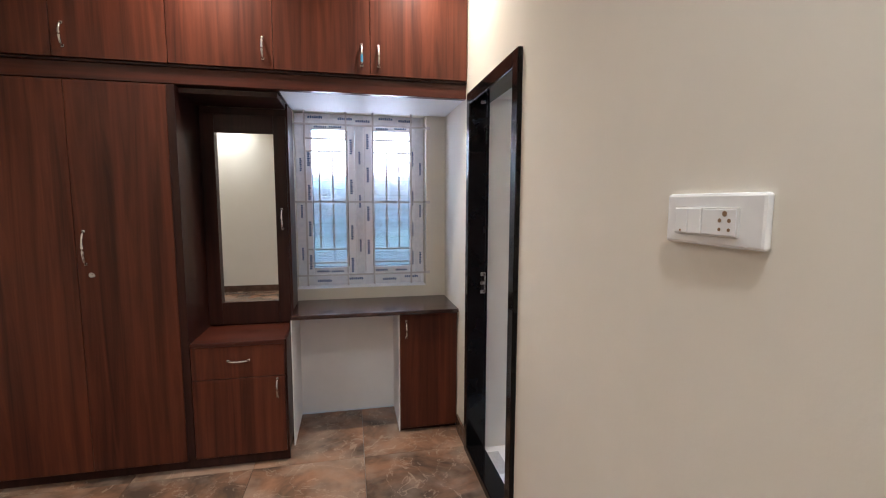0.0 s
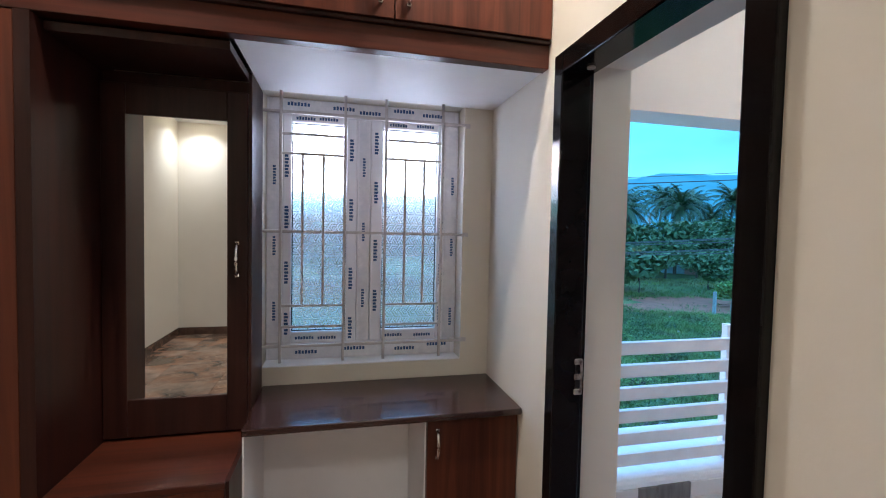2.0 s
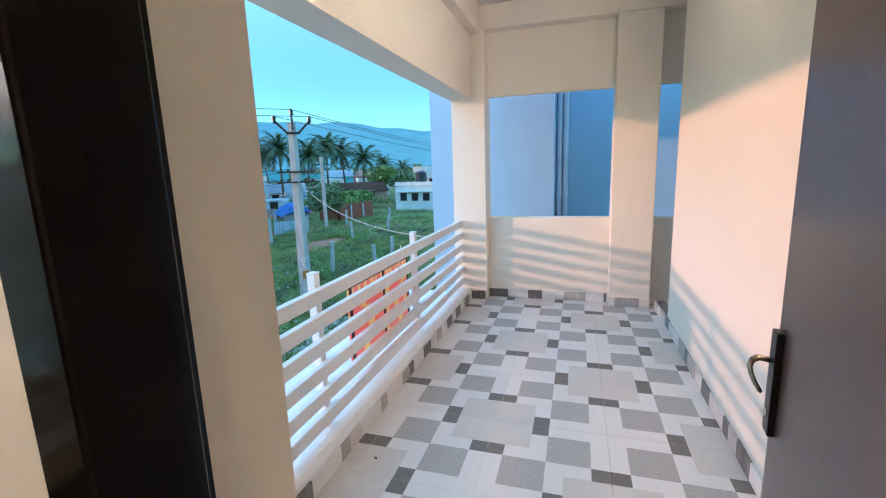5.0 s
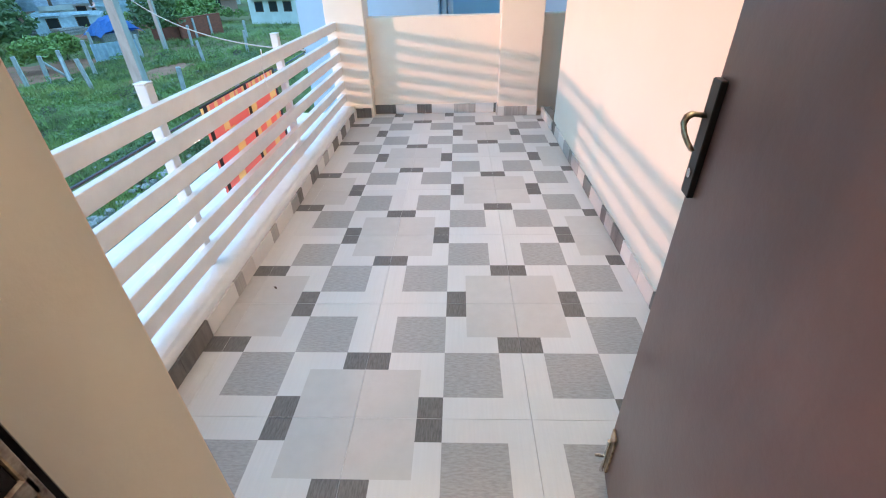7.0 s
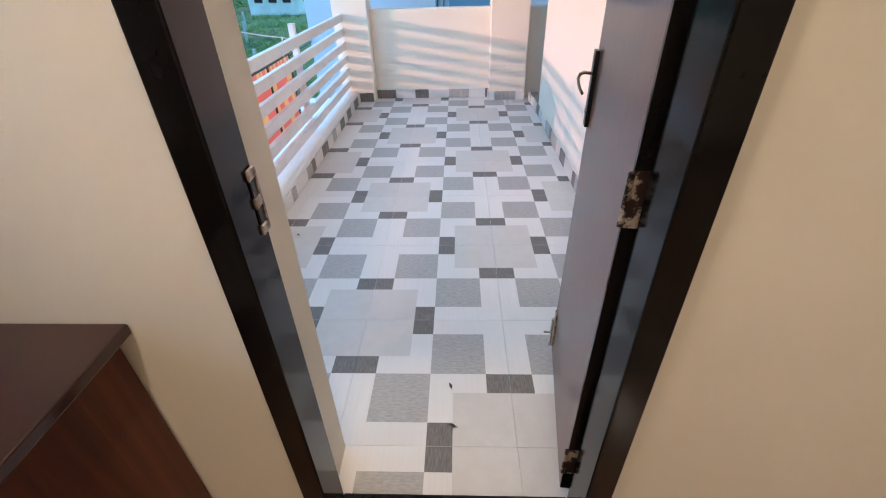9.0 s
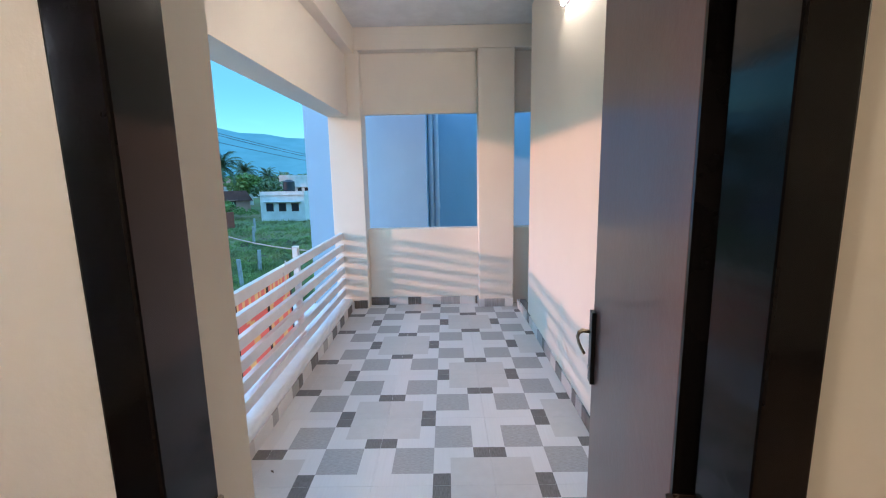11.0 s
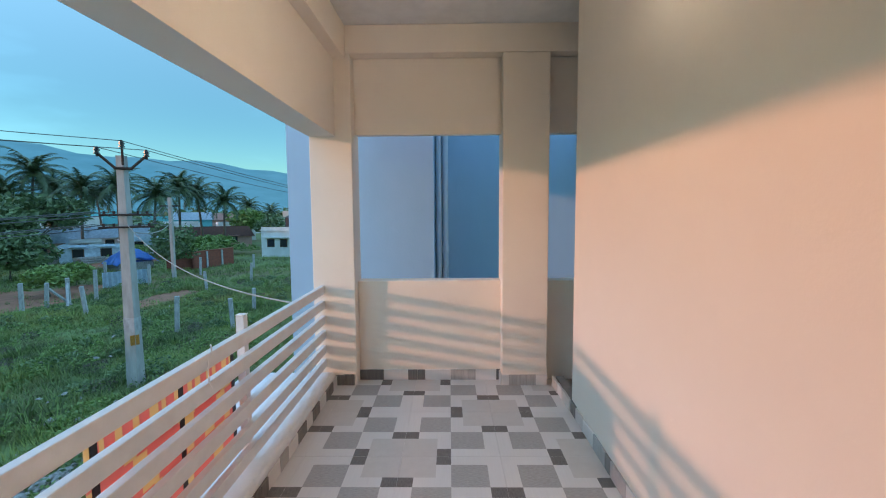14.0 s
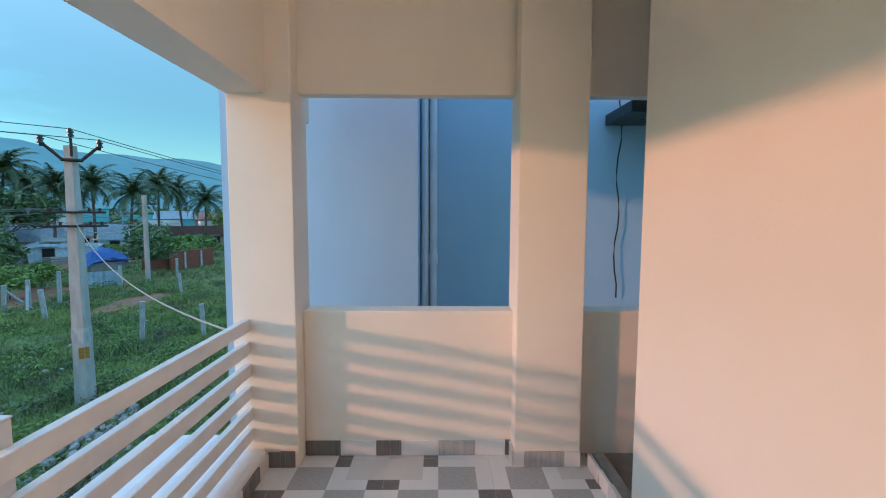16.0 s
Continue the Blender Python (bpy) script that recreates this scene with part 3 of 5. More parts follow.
# ---- balcony door ----
fr = thing("door_frame", (1.05, 2.78, 0), "glossy black painted wooden door frame, chipped at the edges", "door frame", kind="structure")
XF0, XF1 = 1.0, 1.105
for nm, q in [("jamb", (XF0, XF1, 3.110, 3.166, .0, 2.080)), ("jamb", (XF0, XF1, 2.393, 2.456, .0, 2.080)), ("head", (XF0, XF1, 2.4565, 3.1095, 2.012, 2.080)), ("sill", (XF0, XF1, 2.4565, 3.1095, .001, .045))]:
    part(nm, box(B(), *q, bev=.004), BLACK, fr)
st = B()
for q in [(3.124, 3.149, .002, 2.07), (2.394, 2.426, .002, 2.07)]:
    box(st, XF1 + .0005, XF1 + .018, q[0], q[1], q[2], q[3], .002, 1)
part("rebate_strip", st, BLACK, fr)
sp = B()
box(sp, 1.080, 1.098, 3.1065, 3.1098, .965, 1.080, .001, 1)
sp2 = B()
for z in (.972, 1.0225, 1.073):
    box(sp2, 1.076, 1.104, 3.104, 3.1096, z - .010, z + .010, .002, 1)
box(sp2, 1.0985, 1.1055, 3.104, 3.1096, .965, 1.08, .001, 1)
sk = part("strike_plate", sp, IRON, fr, "dark lock strike recess")
part("strike_rim", sp2, PEELED, sk, "scratched bare metal strike plate")
bl = B()
cyl(bl, (1.06, 3.04, 2.0105), (1.06, 3.04, 2.0055), .013, n=14)
part("bolt_socket", bl, PEELED, fr)

LEAF = Matrix.Translation((1.132, 2.472, 0)) @ Matrix.Rotation(radians(-7.6), 4, "Z")   # leaf runs along +x from the hinge


def leaf_box(bm, *q, **k):
    return box(bm, *q, m=LEAF, **k)


LW = .580
door = thing("door_1", (1.128, 2.455, .05), "brown flush balcony door standing open against the wall", "door")
part("door_leaf", leaf_box(B(), .004, LW, -.032, 0, .052, 2.005, bev=.002), DOOR_BROWN, door)
part("hinge_edge", leaf_box(B(), -.004, .0035, -.032, .0, .052, 2.005), BLACK, door, "black painted hinge edge")
for z in (.19, 1.0, 1.82):
    h = B()
    leaf_box(h, -.0065, -.0045, -.031, -.001, z - .055, z + .055)
    a, b = LEAF @ Vector((-.006, .003, z - .052)), LEAF @ Vector((-.006, .003, z + .052))
    cyl(h, a, b, .006, n=10)
    box(h, 1.1055, 1.1095, 2.428, 2.4455, z - .05, z + .05)
    part("hinge", h, PEELED_DARK, door, "paint-smeared steel butt hinge")
hp = B()
leaf_box(hp, LW - .040, LW - .006, .0005, .012, .948, 1.148, bev=.002)
plate = part("handle_plate", hp, IRON, door, "long black lever-handle back plate")
part("plate_edge", leaf_box(B(), LW - .0055, LW - .003, .0008, .0115, .950, 1.146, bev=.0008), BRASS, plate, "worn bronze rim of the back plate")
lv = B()
pts = [Vector(p) for p in [(LW - .024, .010, 1.088), (LW - .023, .030, 1.090), (LW - .025, .040, 1.086), (LW - .028, .045, 1.077), (LW - .031, .043, 1.064), (LW - .035, .038, 1.052), (LW - .039, .032, 1.043)]]
tube(lv, pts, .0042, 10, .0042)
bmesh.ops.transform(lv, matrix=LEAF @ Matrix.Translation((LW - .03, 0, 0)) @ Matrix.Diagonal((2.7, 1, 1, 1)) @ Matrix.Translation((.03 - LW, 0, 0)), verts=lv.verts)
part("lever", lv, BRASS, plate, "curved bronze-coloured lever", smooth=True)
kh = B()
cyl(kh, LEAF @ Vector((LW - .023, .0125, .99)), LEAF @ Vector((LW - .023, .0145, .99)), .009, n=14)
part("keyhole_cover", kh, CHROME, plate)
tb = B()
leaf_box(tb, LW - .046, LW - .010, .0005, .006, .085, .240, bev=.001)
tower = part("tower_bolt", tb, BRASS, door, "worn brass tower bolt")
rb = B()
cyl(rb, LEAF @ Vector((LW - .026, .012, .065)), LEAF @ Vector((LW - .026, .012, .205)), .0055, n=10)
cyl(rb, LEAF @ Vector((LW - .026, .012, .135)), LEAF @ Vector((LW - .026, .040, .135)), .0045, n=8)
part("bolt_rod", rb, CHROME, tower)

# ---- switchboard ----
sw = thing("switch_board", (XW, 1.485, 1.47), "white modular switch board with socket on the wall", "switch")
s = box(B(), XW - .016, XW - .0005, 1.372, 1.598, 1.420, 1.517, .006)
part("cover_plate", s, SWITCH, sw)
part("inner_frame", box(B(), XW - .019, XW - .0165, 1.420, 1.570, 1.438, 1.492, .002), SWITCH_KEY, sw)
for a, b in [(1.5335, 1.566), (1.500, 1.5325)]:
    k = B()
    box(k, XW - .023, XW - .0192, a, b, 1.441, 1.489, .002)
    part("rocker", k, SWITCH, sw)
part("socket_face", box(B(), XW - .0215, XW - .0192, 1.424, 1.499, 1.441, 1.489, .002), SWITCH, sw)
for y, z, r in [(1.447, 1.480, .005), (1.457, 1.468, .0038), (1.437, 1.468, .0038), (1.457, 1.452, .0032), (1.437, 1.452, .0032)]:
    part("socket_hole", cyl(B(), (XW - .0222, y, z), (XW - .0216, y, z), r, n=12), SOCKET, sw)
part("indicator", box(B(), XW - .0236, XW - .0231, 1.5475, 1.5515, 1.444, 1.448), SOCKET, sw)

sw.location += Vector((0, -.067, -.021))

# ---- lamps ----
for lx, ly in DOWNLIGHTS:
    d = thing("downlight", (lx, ly, CEIL), "round recessed warm white ceiling downlight", "downlight", "bedroom downlights")
    rg = B()
    for k in range(24):
        a0, a1 = k * math.tau / 24, (k + 1) * math.tau / 24
        ring = [Vector((lx + r * math.cos(a), ly + r * math.sin(a), z)) for a in (a0, a1) for r, z in ((.058, CEIL - .002), (.075, CEIL - .001))]
        v = [rg.verts.new(p) for p in (ring[0], ring[1], ring[3], ring[2])]
        rg.faces.new(v)
    bmesh.ops.solidify(rg, geom=rg.faces[:], thickness=.004)
    part("rim", rg, SWITCH, d)
    part("diffuser", cyl(B(), (lx, ly, CEIL - .006), (lx, ly, CEIL - .001), .056, n=24), LAMP_ON, d, "glowing warm diffuser")

bt = thing("led_batten", (3.0, YH, 2.62), "white LED tube batten on the balcony wall", "tube light")
part("housing", box(B(), 2.55, 3.75, YH + .0005, YH + .022, 2.605, 2.640, .003), SWITCH, bt)
part("diffuser", box(B(), 2.57, 3.73, YH + .0225, YH + .040, 2.608, 2.637, .008, 3), LED, bt, "lit white diffuser")

# ---- balcony railing ----
rail = thing("balcony_railing", (3.4, 4.0, .12), "white-painted railing of six horizontal rectangular bars", "railing")
SLATS = [.887, .756, .624, .493, .362, .240]
for i, z in enumerate(SLATS):
    part("rail_bar", box(B(), XO + .006, 5.469, 3.962, 4.000, z - .072, z, .004), RAIL_WHITE, rail)
for x in (1.45, 2.66, 4.08):
    p = part("post", box(B(), x - .024, x + .024, 4.0008, 4.046, .10, .955, .004), RAIL_WHITE, rail)
    part("post_cap", box(B(), x - .026, x + .026, 3.9985, 4.048, .9555, .962, .003), RAIL_WHITE, p)
wire = B()
tube(wire, [(3.62 + .03 * math.sin(i * 1.3), 3.955 - .012 * math.cos(i * 1.7), .93 - .035 * i) for i in range(7)], .0035, 6)
solo("tied_wire", wire, WHITE, "loop of thin white wire tied on the railing", "wire")

# ---- banner hung outside the railing ----
ban = thing("banner", (3.6, 4.1, .26), "red and yellow printed flex banner hung outside the railing", "banner")
part("rope_hem", box(B(), 3.10, 4.10, 4.091, 4.097, .741, .750), BANNER_BLACK, ban)
rb_ = random.Random(11)
for i in range(3):
    x = (3.135, 3.62, 4.085)[i]
    part("batten", box(B(), x - .016, x + .016, 4.0885, 4.0915, .25, .745), BANNER_BLACK, ban)
for row in range(6):
    z0 = .25 + row * .0817
    x, red = 3.10, row % 2 == 0
    while x < 4.0995:
        w = min(rb_.uniform(.02, .06) if row == 5 else rb_.uniform(.09, .26) if red else rb_.uniform(.04, .13), 4.10 - x)
        part("print_panel", box(B(), x, x + w, 4.092, 4.096, z0, z0 + .0817), BANNER_RED if red else BANNER_YELLOW, ban)
        x, red = x + w, not red

# ---- neighbouring house ----
nb = thing("neighbour_house", (9, 1, -4), "tall lilac-blue painted neighbouring house wall", "house")
part("wall", box(B(), 6.80, 12, 3.06, 4.74, -4, 7.5), NB_WALL, nb)
part("wall", box(B(), 7.35, 12, -9, 3.058, -4, 7.5), NB_WALL, nb)
for px, y in ((7.305, 3.012), (7.305, 2.93)):
    bm = B()
    cyl(bm, (px, y, -4), (px, y, 7.2), .036, n=16)
    for z in (-2, 1.0, 4.0):
        cyl(bm, (px, y, z), (px, y, z + .09), .044, n=16)
    part("drain_pipe", bm, PVC, nb, "pale plastic rainwater pipe", smooth=False)
part("sunshade", box(B(), 6.75, 7.349, -.6, 1.25, 2.36, 2.46, .006), IRON, nb, "small dark concrete sunshade")
cb = B()
tube(cb, [(7.31 - .01 * (i % 2), 1.12 + .02 * math.sin(i * 1.1), 2.9 - .14 * i) for i in range(17)], .007, 6)
part("hanging_cable", cb, IRON, nb, "thin black hanging cable")

# ---- outdoors ----
GZ = -4.0
GRASS = surface("rough_grass_ground", (0.14, 0.20, 0.065), 0.95, col2=(0.085, 0.135, 0.045), scale=(.55, .55, .55), detail=8, fine=6, bump=0.6, spread=(.35, .6), stain=(0.20, 0.085, 0.045), stain_scale=.055, stain_amount=0.85)
LEAF_DARK = surface("dark_tree_leaves", (0.15, 0.225, 0.09), 0.6, col2=(0.065, 0.11, 0.05), scale=(1.3, 1.3, 1.3), bump=0)
LEAF_LIGHT = surface("bright_shrub_leaves", (0.20, 0.31, 0.075), 0.6, col2=(0.10, 0.17, 0.045), scale=(1.8, 1.8, 1.8), bump=0)
PALM = surface("palm_fronds", (0.085, 0.135, 0.055), 0.55, col2=(0.045, 0.080, 0.034), scale=(1, 1, 1), bump=0)
BARK = surface("grey_bark", (0.16, 0.13, 0.10), 0.9, col2=(0.09, 0.07, 0.055), scale=(6, 6, 2), bump=0.4, fine=20)
CONCRETE = surface("weathered_concrete", (0.42, 0.40, 0.39), 0.85, col2=(0.31, 0.30, 0.29), scale=(5, 5, 1.2), bump=0.25, fine=30, stain=(0.25, 0.23, 0.22))
GRANITE = surface("grey_stone_post", (0.45, 0.44, 0.45), 0.85, col2=(0.30, 0.29, 0.30), scale=(9, 9, 4), bump=0.3, fine=30)
RUST = surface("rusted_steel", (0.11, 0.045, 0.03), 0.7, 0.3, col2=(0.05, 0.025, 0.02), scale=(30, 30, 30), bump=0.1)
PORCELAIN = surface("dark_porcelain", (0.035, 0.03, 0.04), 0.25, bump=0)
CABLE = surface("grey_line_wire", (0.12, 0.12, 0.13), 0.6, bump=0)
ROPE = surface("pale_service_cable", (0.38, 0.36, 0.33), 0.7, bump=0)
YELLOW = surface("orange_number_plate", (0.55, 0.22, 0.03), 0.5, col2=(0.35, 0.12, 0.02), scale=(30, 30, 30), bump=0)
BRICK = surface("red_brick", (0.30, 0.075, 0.045), 0.9, col2=(0.20, 0.05, 0.035), scale=(3, 3, 9), bump=0.2, rnd=.15)
ROOF_TILE = surface("old_clay_roof", (0.20, 0.075, 0.05), 0.9, col2=(0.11, 0.05, 0.04), scale=(4, 4, 4), bump=0.3)
TARP = surface("blue_tarpaulin", (0.03, 0.25, 0.66), 0.45, col2=(0.02, 0.18, 0.52), bump=0.1)
HOUSE_WHITE = surface("white_house_wash", (0.72, 0.70, 0.70), 0.85, col2=(0.60, 0.58, 0.57), scale=(.8, .8, .4), bump=0.1, stain=(.45, .42, .40))
HOUSE_PINK = surface("pink_house_wash", (0.62, 0.33, 0.28), 0.85, col2=(.52, .28, .24), bump=0.1)
HOUSE_TEAL = surface("turquoise_house_wash", (0.10, 0.48, 0.52), 0.85, col2=(.08, .40, .44), bump=0.1)
HOUSE_BLUE = surface("pale_blue_sheet", (0.52, 0.64, 0.72), 0.6, col2=(.36, .46, .54), scale=(3, 3, 3), bump=0.1)
WINDOW_DARK = surface("dark_window_glass", (0.03, 0.03, 0.035), 0.15, bump=0)
WINDOW_BROWN = surface("brown_window_wood", (0.12, 0.06, 0.035), 0.6, bump=0)
TANK = surface("black_water_tank", (0.02, 0.022, 0.03), 0.4, bump=0.05)
STONES = surface("pale_rubble", (0.42, 0.40, 0.38), 0.9, col2=(0.22, 0.20, 0.19), scale=(12, 12, 12), bump=0.3)
EARTH = surface("red_earth", (0.36, 0.145, 0.085), 0.95, col2=(0.26, 0.10, 0.06), scale=(1.2, 1.2, 1.2), bump=0.4, fine=9)
# forest colour with the blue-green of hazy air mixed in
HILL = surface("hill_forest_hazy_tint", (0.17, 0.34, 0.36), 1.0, col2=(0.14, 0.295, 0.31), scale=(.01, .01, .02), bump=0, spec=0)

g = B()
bmesh.ops.create_circle(g, cap_ends=True, radius=3500, segments=64)
bmesh.ops.translate(g, verts=g.verts, vec=(0, 0, GZ))
solo("ground", g, GRASS, "rough green field with patches of red earth", "ground", kind="structure")

# far ridge, its hazy distance put into the base colour
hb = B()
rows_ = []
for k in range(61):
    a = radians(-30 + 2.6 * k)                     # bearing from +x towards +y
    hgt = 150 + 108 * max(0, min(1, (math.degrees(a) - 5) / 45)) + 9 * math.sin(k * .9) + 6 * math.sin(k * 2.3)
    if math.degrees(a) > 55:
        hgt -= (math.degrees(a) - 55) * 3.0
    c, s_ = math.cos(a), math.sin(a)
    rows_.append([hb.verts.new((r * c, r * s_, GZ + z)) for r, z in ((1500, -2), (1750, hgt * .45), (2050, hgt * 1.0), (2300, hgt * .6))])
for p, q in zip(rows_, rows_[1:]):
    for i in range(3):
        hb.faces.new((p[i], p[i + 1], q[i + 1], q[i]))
solo("backdrop_hill", hb, HILL, "long hill ridge on the horizon, tinted hazy blue-green", "hill", kind="structure", smooth=True)

# soil patches and a dirt track
for nm, pts in [("earth_patch", [(28.5, 31.0, 7.5, 4.2), ]), ("earth_patch", [(30, 21.6, 3.4, 1.3)]), ("earth_patch", [(52, 40, 9, 3)])]:
    for cx, cy, rx, ry in pts:
        e = B()
        n = 28
        ring = []
        for k in range(n):
            a = k * math.tau / n
            w = 1 + .22 * math.sin(3 * a + cx) + .12 * math.sin(7 * a)
            ring.append(e.verts.new((cx + rx * w * math.cos(a), cy + ry * w * math.sin(a), GZ + .02)))
        e.faces.new(ring)
        solo("earth_patch", e, EARTH, "bare patch of trodden red earth in the field", "earth", kind="structure")


def leaf_cloud(bm, rng, lobes, count, size):
    """Many small leaf blades scattered on and inside lobes (centre, radii)."""
    vol = [r[0] * r[1] * r[2] for _, r in lobes]
    for _ in range(count):
        (c, r) = rng.choices(lobes, vol)[0]
        d = Vector((rng.gauss(0, 1), rng.gauss(0, 1), rng.gauss(0, 1))).normalized()
        f = rng.uniform(.55, 1.08) ** .6
        p = Vector((c[0] + d.x * r[0] * f, c[1] + d.y * r[1] * f, c[2] + d.z * r[2] * f))
        u = Vector((rng.gauss(0, 1), rng.gauss(0, 1), rng.gauss(0, .6))).normalized()
        v = u.cross(Vector((rng.gauss(0, 1), rng.gauss(0, 1), rng.gauss(0, 1)))).normalized()
        s = size * rng.uniform(.6, 1.4)
        q = [p - u * s, p + v * s * .45, p + u * s, p - v * s * .45]
        bm.faces.new([bm.verts.new(w) for w in q])


def tree(seed, x, y, height, spread, mat, label, leaves=1500, size=.22, name="tree", cat="tree"):
    rng = random.Random(seed)
    t = thing(name, (x, y, GZ), label, cat)
    tr = B()
    tube(tr, [(x + .05 * i * math.sin(seed + i), y, GZ + height * .5 * i / 5) for i in range(6)], .05 * height * .45, 8, .02 * height * .4)
    lobes = []
    for k in range(9):
        a = k * math.tau / 9 + rng.uniform(-.3, .3)
        rr = spread * rng.uniform(.25, .62)
        c = (x + rr * math.cos(a), y + rr * math.sin(a), GZ + height * rng.uniform(.42, .82))
        lobes.append((c, (spread * rng.uniform(.28, .45), spread * rng.uniform(.28, .45), height * rng.uniform(.14, .24))))
        tube(tr, [(x, y, GZ + height * .35), ((x + c[0]) / 2, (y + c[1]) / 2, GZ + height * .5), c], .012 * height, 5, .003 * height)
    lobes.append(((x, y, GZ + height * .8), (spread * .4, spread * .4, height * .2)))
    part("trunk", tr, BARK, t)
    cr = B()
    leaf_cloud(cr, rng, lobes, leaves, size)
    part("crown", cr, mat, t)
    return t


def palm(seed, height):
    """A coconut palm with its base at the origin."""
    rng = random.Random(seed)
    t = thing("palm_tree", (0, 0, 0), "tall coconut palm with a ragged feathery crown", "palm tree", "row of palms")
    lean = rng.uniform(-.8, .8)
    tr = B()
    pts = [(lean * (i / 8) ** 2, 0, height * i / 8) for i in range(9)]
    tube(tr, pts, .20, 8, .12)
    part("trunk", tr, BARK, t)
    top = Vector(pts[-1])
    cr = B()
    for k in range(30):
        az = k * 2.399 + rng.uniform(-.2, .2)
        up = 1.4 - 2.0 * (k / 30) + rng.uniform(-.1, .1)
        L = rng.uniform(3.2, 4.1)
        h = Vector((math.cos(az), math.sin(az), 0))
        spine, p, el = [], top.copy(), up
        for i in range(9):
            spine.append(p.copy())
            p = p + (h * math.cos(el) + Vector((0, 0, 1)) * math.sin(el)) * L / 8
            el -= .105 + .024 * i
        side = h.cross(Vector((0, 0, 1)))
        for i in range(1, 9):
            a, b = spine[i - 1], spine[i]
            w = L * .165 * math.sin(math.pi * min(1, (i + .8) / 9.5)) + .12
            for j in range(4):
                s0, s1 = a.lerp(b, j / 4), a.lerp(b, j / 4 + .26)
                for sg in (-1, 1):
                    tip = s0 + side * sg * w + (b - a) * .9 - Vector((0, 0, w * rng.uniform(.35, .8)))
                    cr.faces.new([cr.verts.new(v) for v in (s0, s1, tip)])
        for a, b in zip(spine, spine[1:]):
            cr.faces.new([cr.verts.new(v) for v in (a - side * .03, a + side * .03, b + side * .03, b - side * .03)])
    part("crown", cr, PALM, t)
    nuts = B()
    for k in range(7):
        bmesh.ops.create_icosphere(nuts, subdivisions=1, radius=.16, matrix=Matrix.Translation(top + Vector((.3 * math.cos(k), .3 * math.sin(k), -.35 - .1 * (k % 3)))))
    part("coconut_cluster", nuts, LEAF_LIGHT, t)
    return t


def bearing(px, dist):
    """A place on the ground at a bearing in the lens of an eye in the balcony's middle."""
    d = Vector((1.0, (784 - px) / 776.0))
    return 1.7 + d.x * dist, 2.9 + d.y * dist


def polar(deg, dist):
    """A place on the ground at degrees from +x towards +y."""
    return 1.7 + dist * math.cos(radians(deg)), 2.9 + dist * math.sin(radians(deg))


palms = [palm(s, h) for s, h in ((1, 8.3), (2, 9.2), (3, 7.6))]
spots = [(38, 62, 1, 1.28), (75, 66, 2, 1.22), (128, 58, 0, 1.08), (5, 60, 2, 1.1), (197, 60, 0, 1.12), (258, 56, 2, 1.05), (305, 63, 1, 1.02), (345, 68, 0, 1.05), (384, 66, 2, .98), (425, 90, 0, .85), (-70, 60, 1, 1.2), (470, 100, 2, .8), (165, 75, 1, .95)]
used = set()
spots = [(*bearing(px, dist), v, sc) for px, dist, v, sc in spots]
spots += [(*polar(b_, r_), v, sc) for b_, r_, v, sc in [(49, 70, 0, 1.2), (51, 78, 1, 1.2), (54, 72, 2, 1.25), (56.5, 55, 0, 1.1), (59, 66, 1, 1.3), (61, 58, 2, 1.2), (64, 70, 0, 1.25), (67, 62, 1, 1.2), (71, 66, 2, 1.2)]]
for k, (x, y, v, sc) in enumerate(spots):
    m = Matrix.Translation((x, y, GZ)) @ Matrix.Rotation(k * 1.7, 4, "Z")
    ob = palms[v] if v not in used else copy_thing(palms[v], m)
    used.add(v)
    ob.matrix_basis = m @ Matrix.Diagonal((sc, sc, sc, 1))

for sd, px, dist, h, w, mat, lab, nl, sz in [
        (21, 45, 50, 8.0, 5.5, LEAF_DARK, "broad dark green leafy tree", 2600, .34),
        (22, -40, 45, 7.5, 5.5, LEAF_DARK, "broad dark green leafy tree", 2400, .34),
        (23, -8, 36, 4.2, 4.5, LEAF_DARK, "dense dark green tree beside the field", 2400, .26),
        (24, 290, 40, 4.4, 2.4, LEAF_DARK, "small bushy green tree behind the field", 1700, .19),
        (25, 425, 85, 6.5, 5.0, LEAF_LIGHT, "banana-like bright green foliage by the houses", 1500, .4),
        (26, 262, 72, 4.5, 4.0, LEAF_DARK, "green tree among the houses", 1500, .34),
        (27, 350, 58, 2.6, 5.0, LEAF_LIGHT, "light green shrubs before the tiled roof", 1500, .3),
        (28, 185, 72, 4.0, 4.5, LEAF_DARK, "green trees among the houses", 1400, .32),
        (29, 470, 75, 5.5, 4.0, LEAF_DARK, "green tree behind the white house", 1200, .3),
        (30, 500, 120, 7.0, 6.0, LEAF_DARK, "far green tree beyond the houses", 900, .45)]:
    x, y = bearing(px, dist)
    tree(sd, x, y, h, w, mat, lab, nl, sz)
for sd, b_, r_, h, w in [(31, 50, 62, 7.5, 6), (32, 54, 60, 7, 6.5), (33, 57.5, 68, 8, 7), (34, 62, 60, 7.5, 6.5), (35, 66, 66, 8, 7), (36, 70, 60, 7, 6), (37, 60, 42, 4.5, 5.5), (38, 53, 44, 4.5, 5)]:
    tree(sd, *polar(b_, r_), h, w, LEAF_DARK, "broad dark green tree beyond the field", 1900, .36)
for sd, b_, r_, h, w in [(51, 80, 42, 7.5, 7), (52, 87, 46, 8.5, 8), (53, 94, 40, 7.0, 7), (54, 101, 46, 8.5, 8), (55, 108, 42, 7.5, 7)]:
    tree(sd, *polar(b_, r_), h, w, LEAF_DARK, "broad dark green tree beyond the house", 1700, .42)
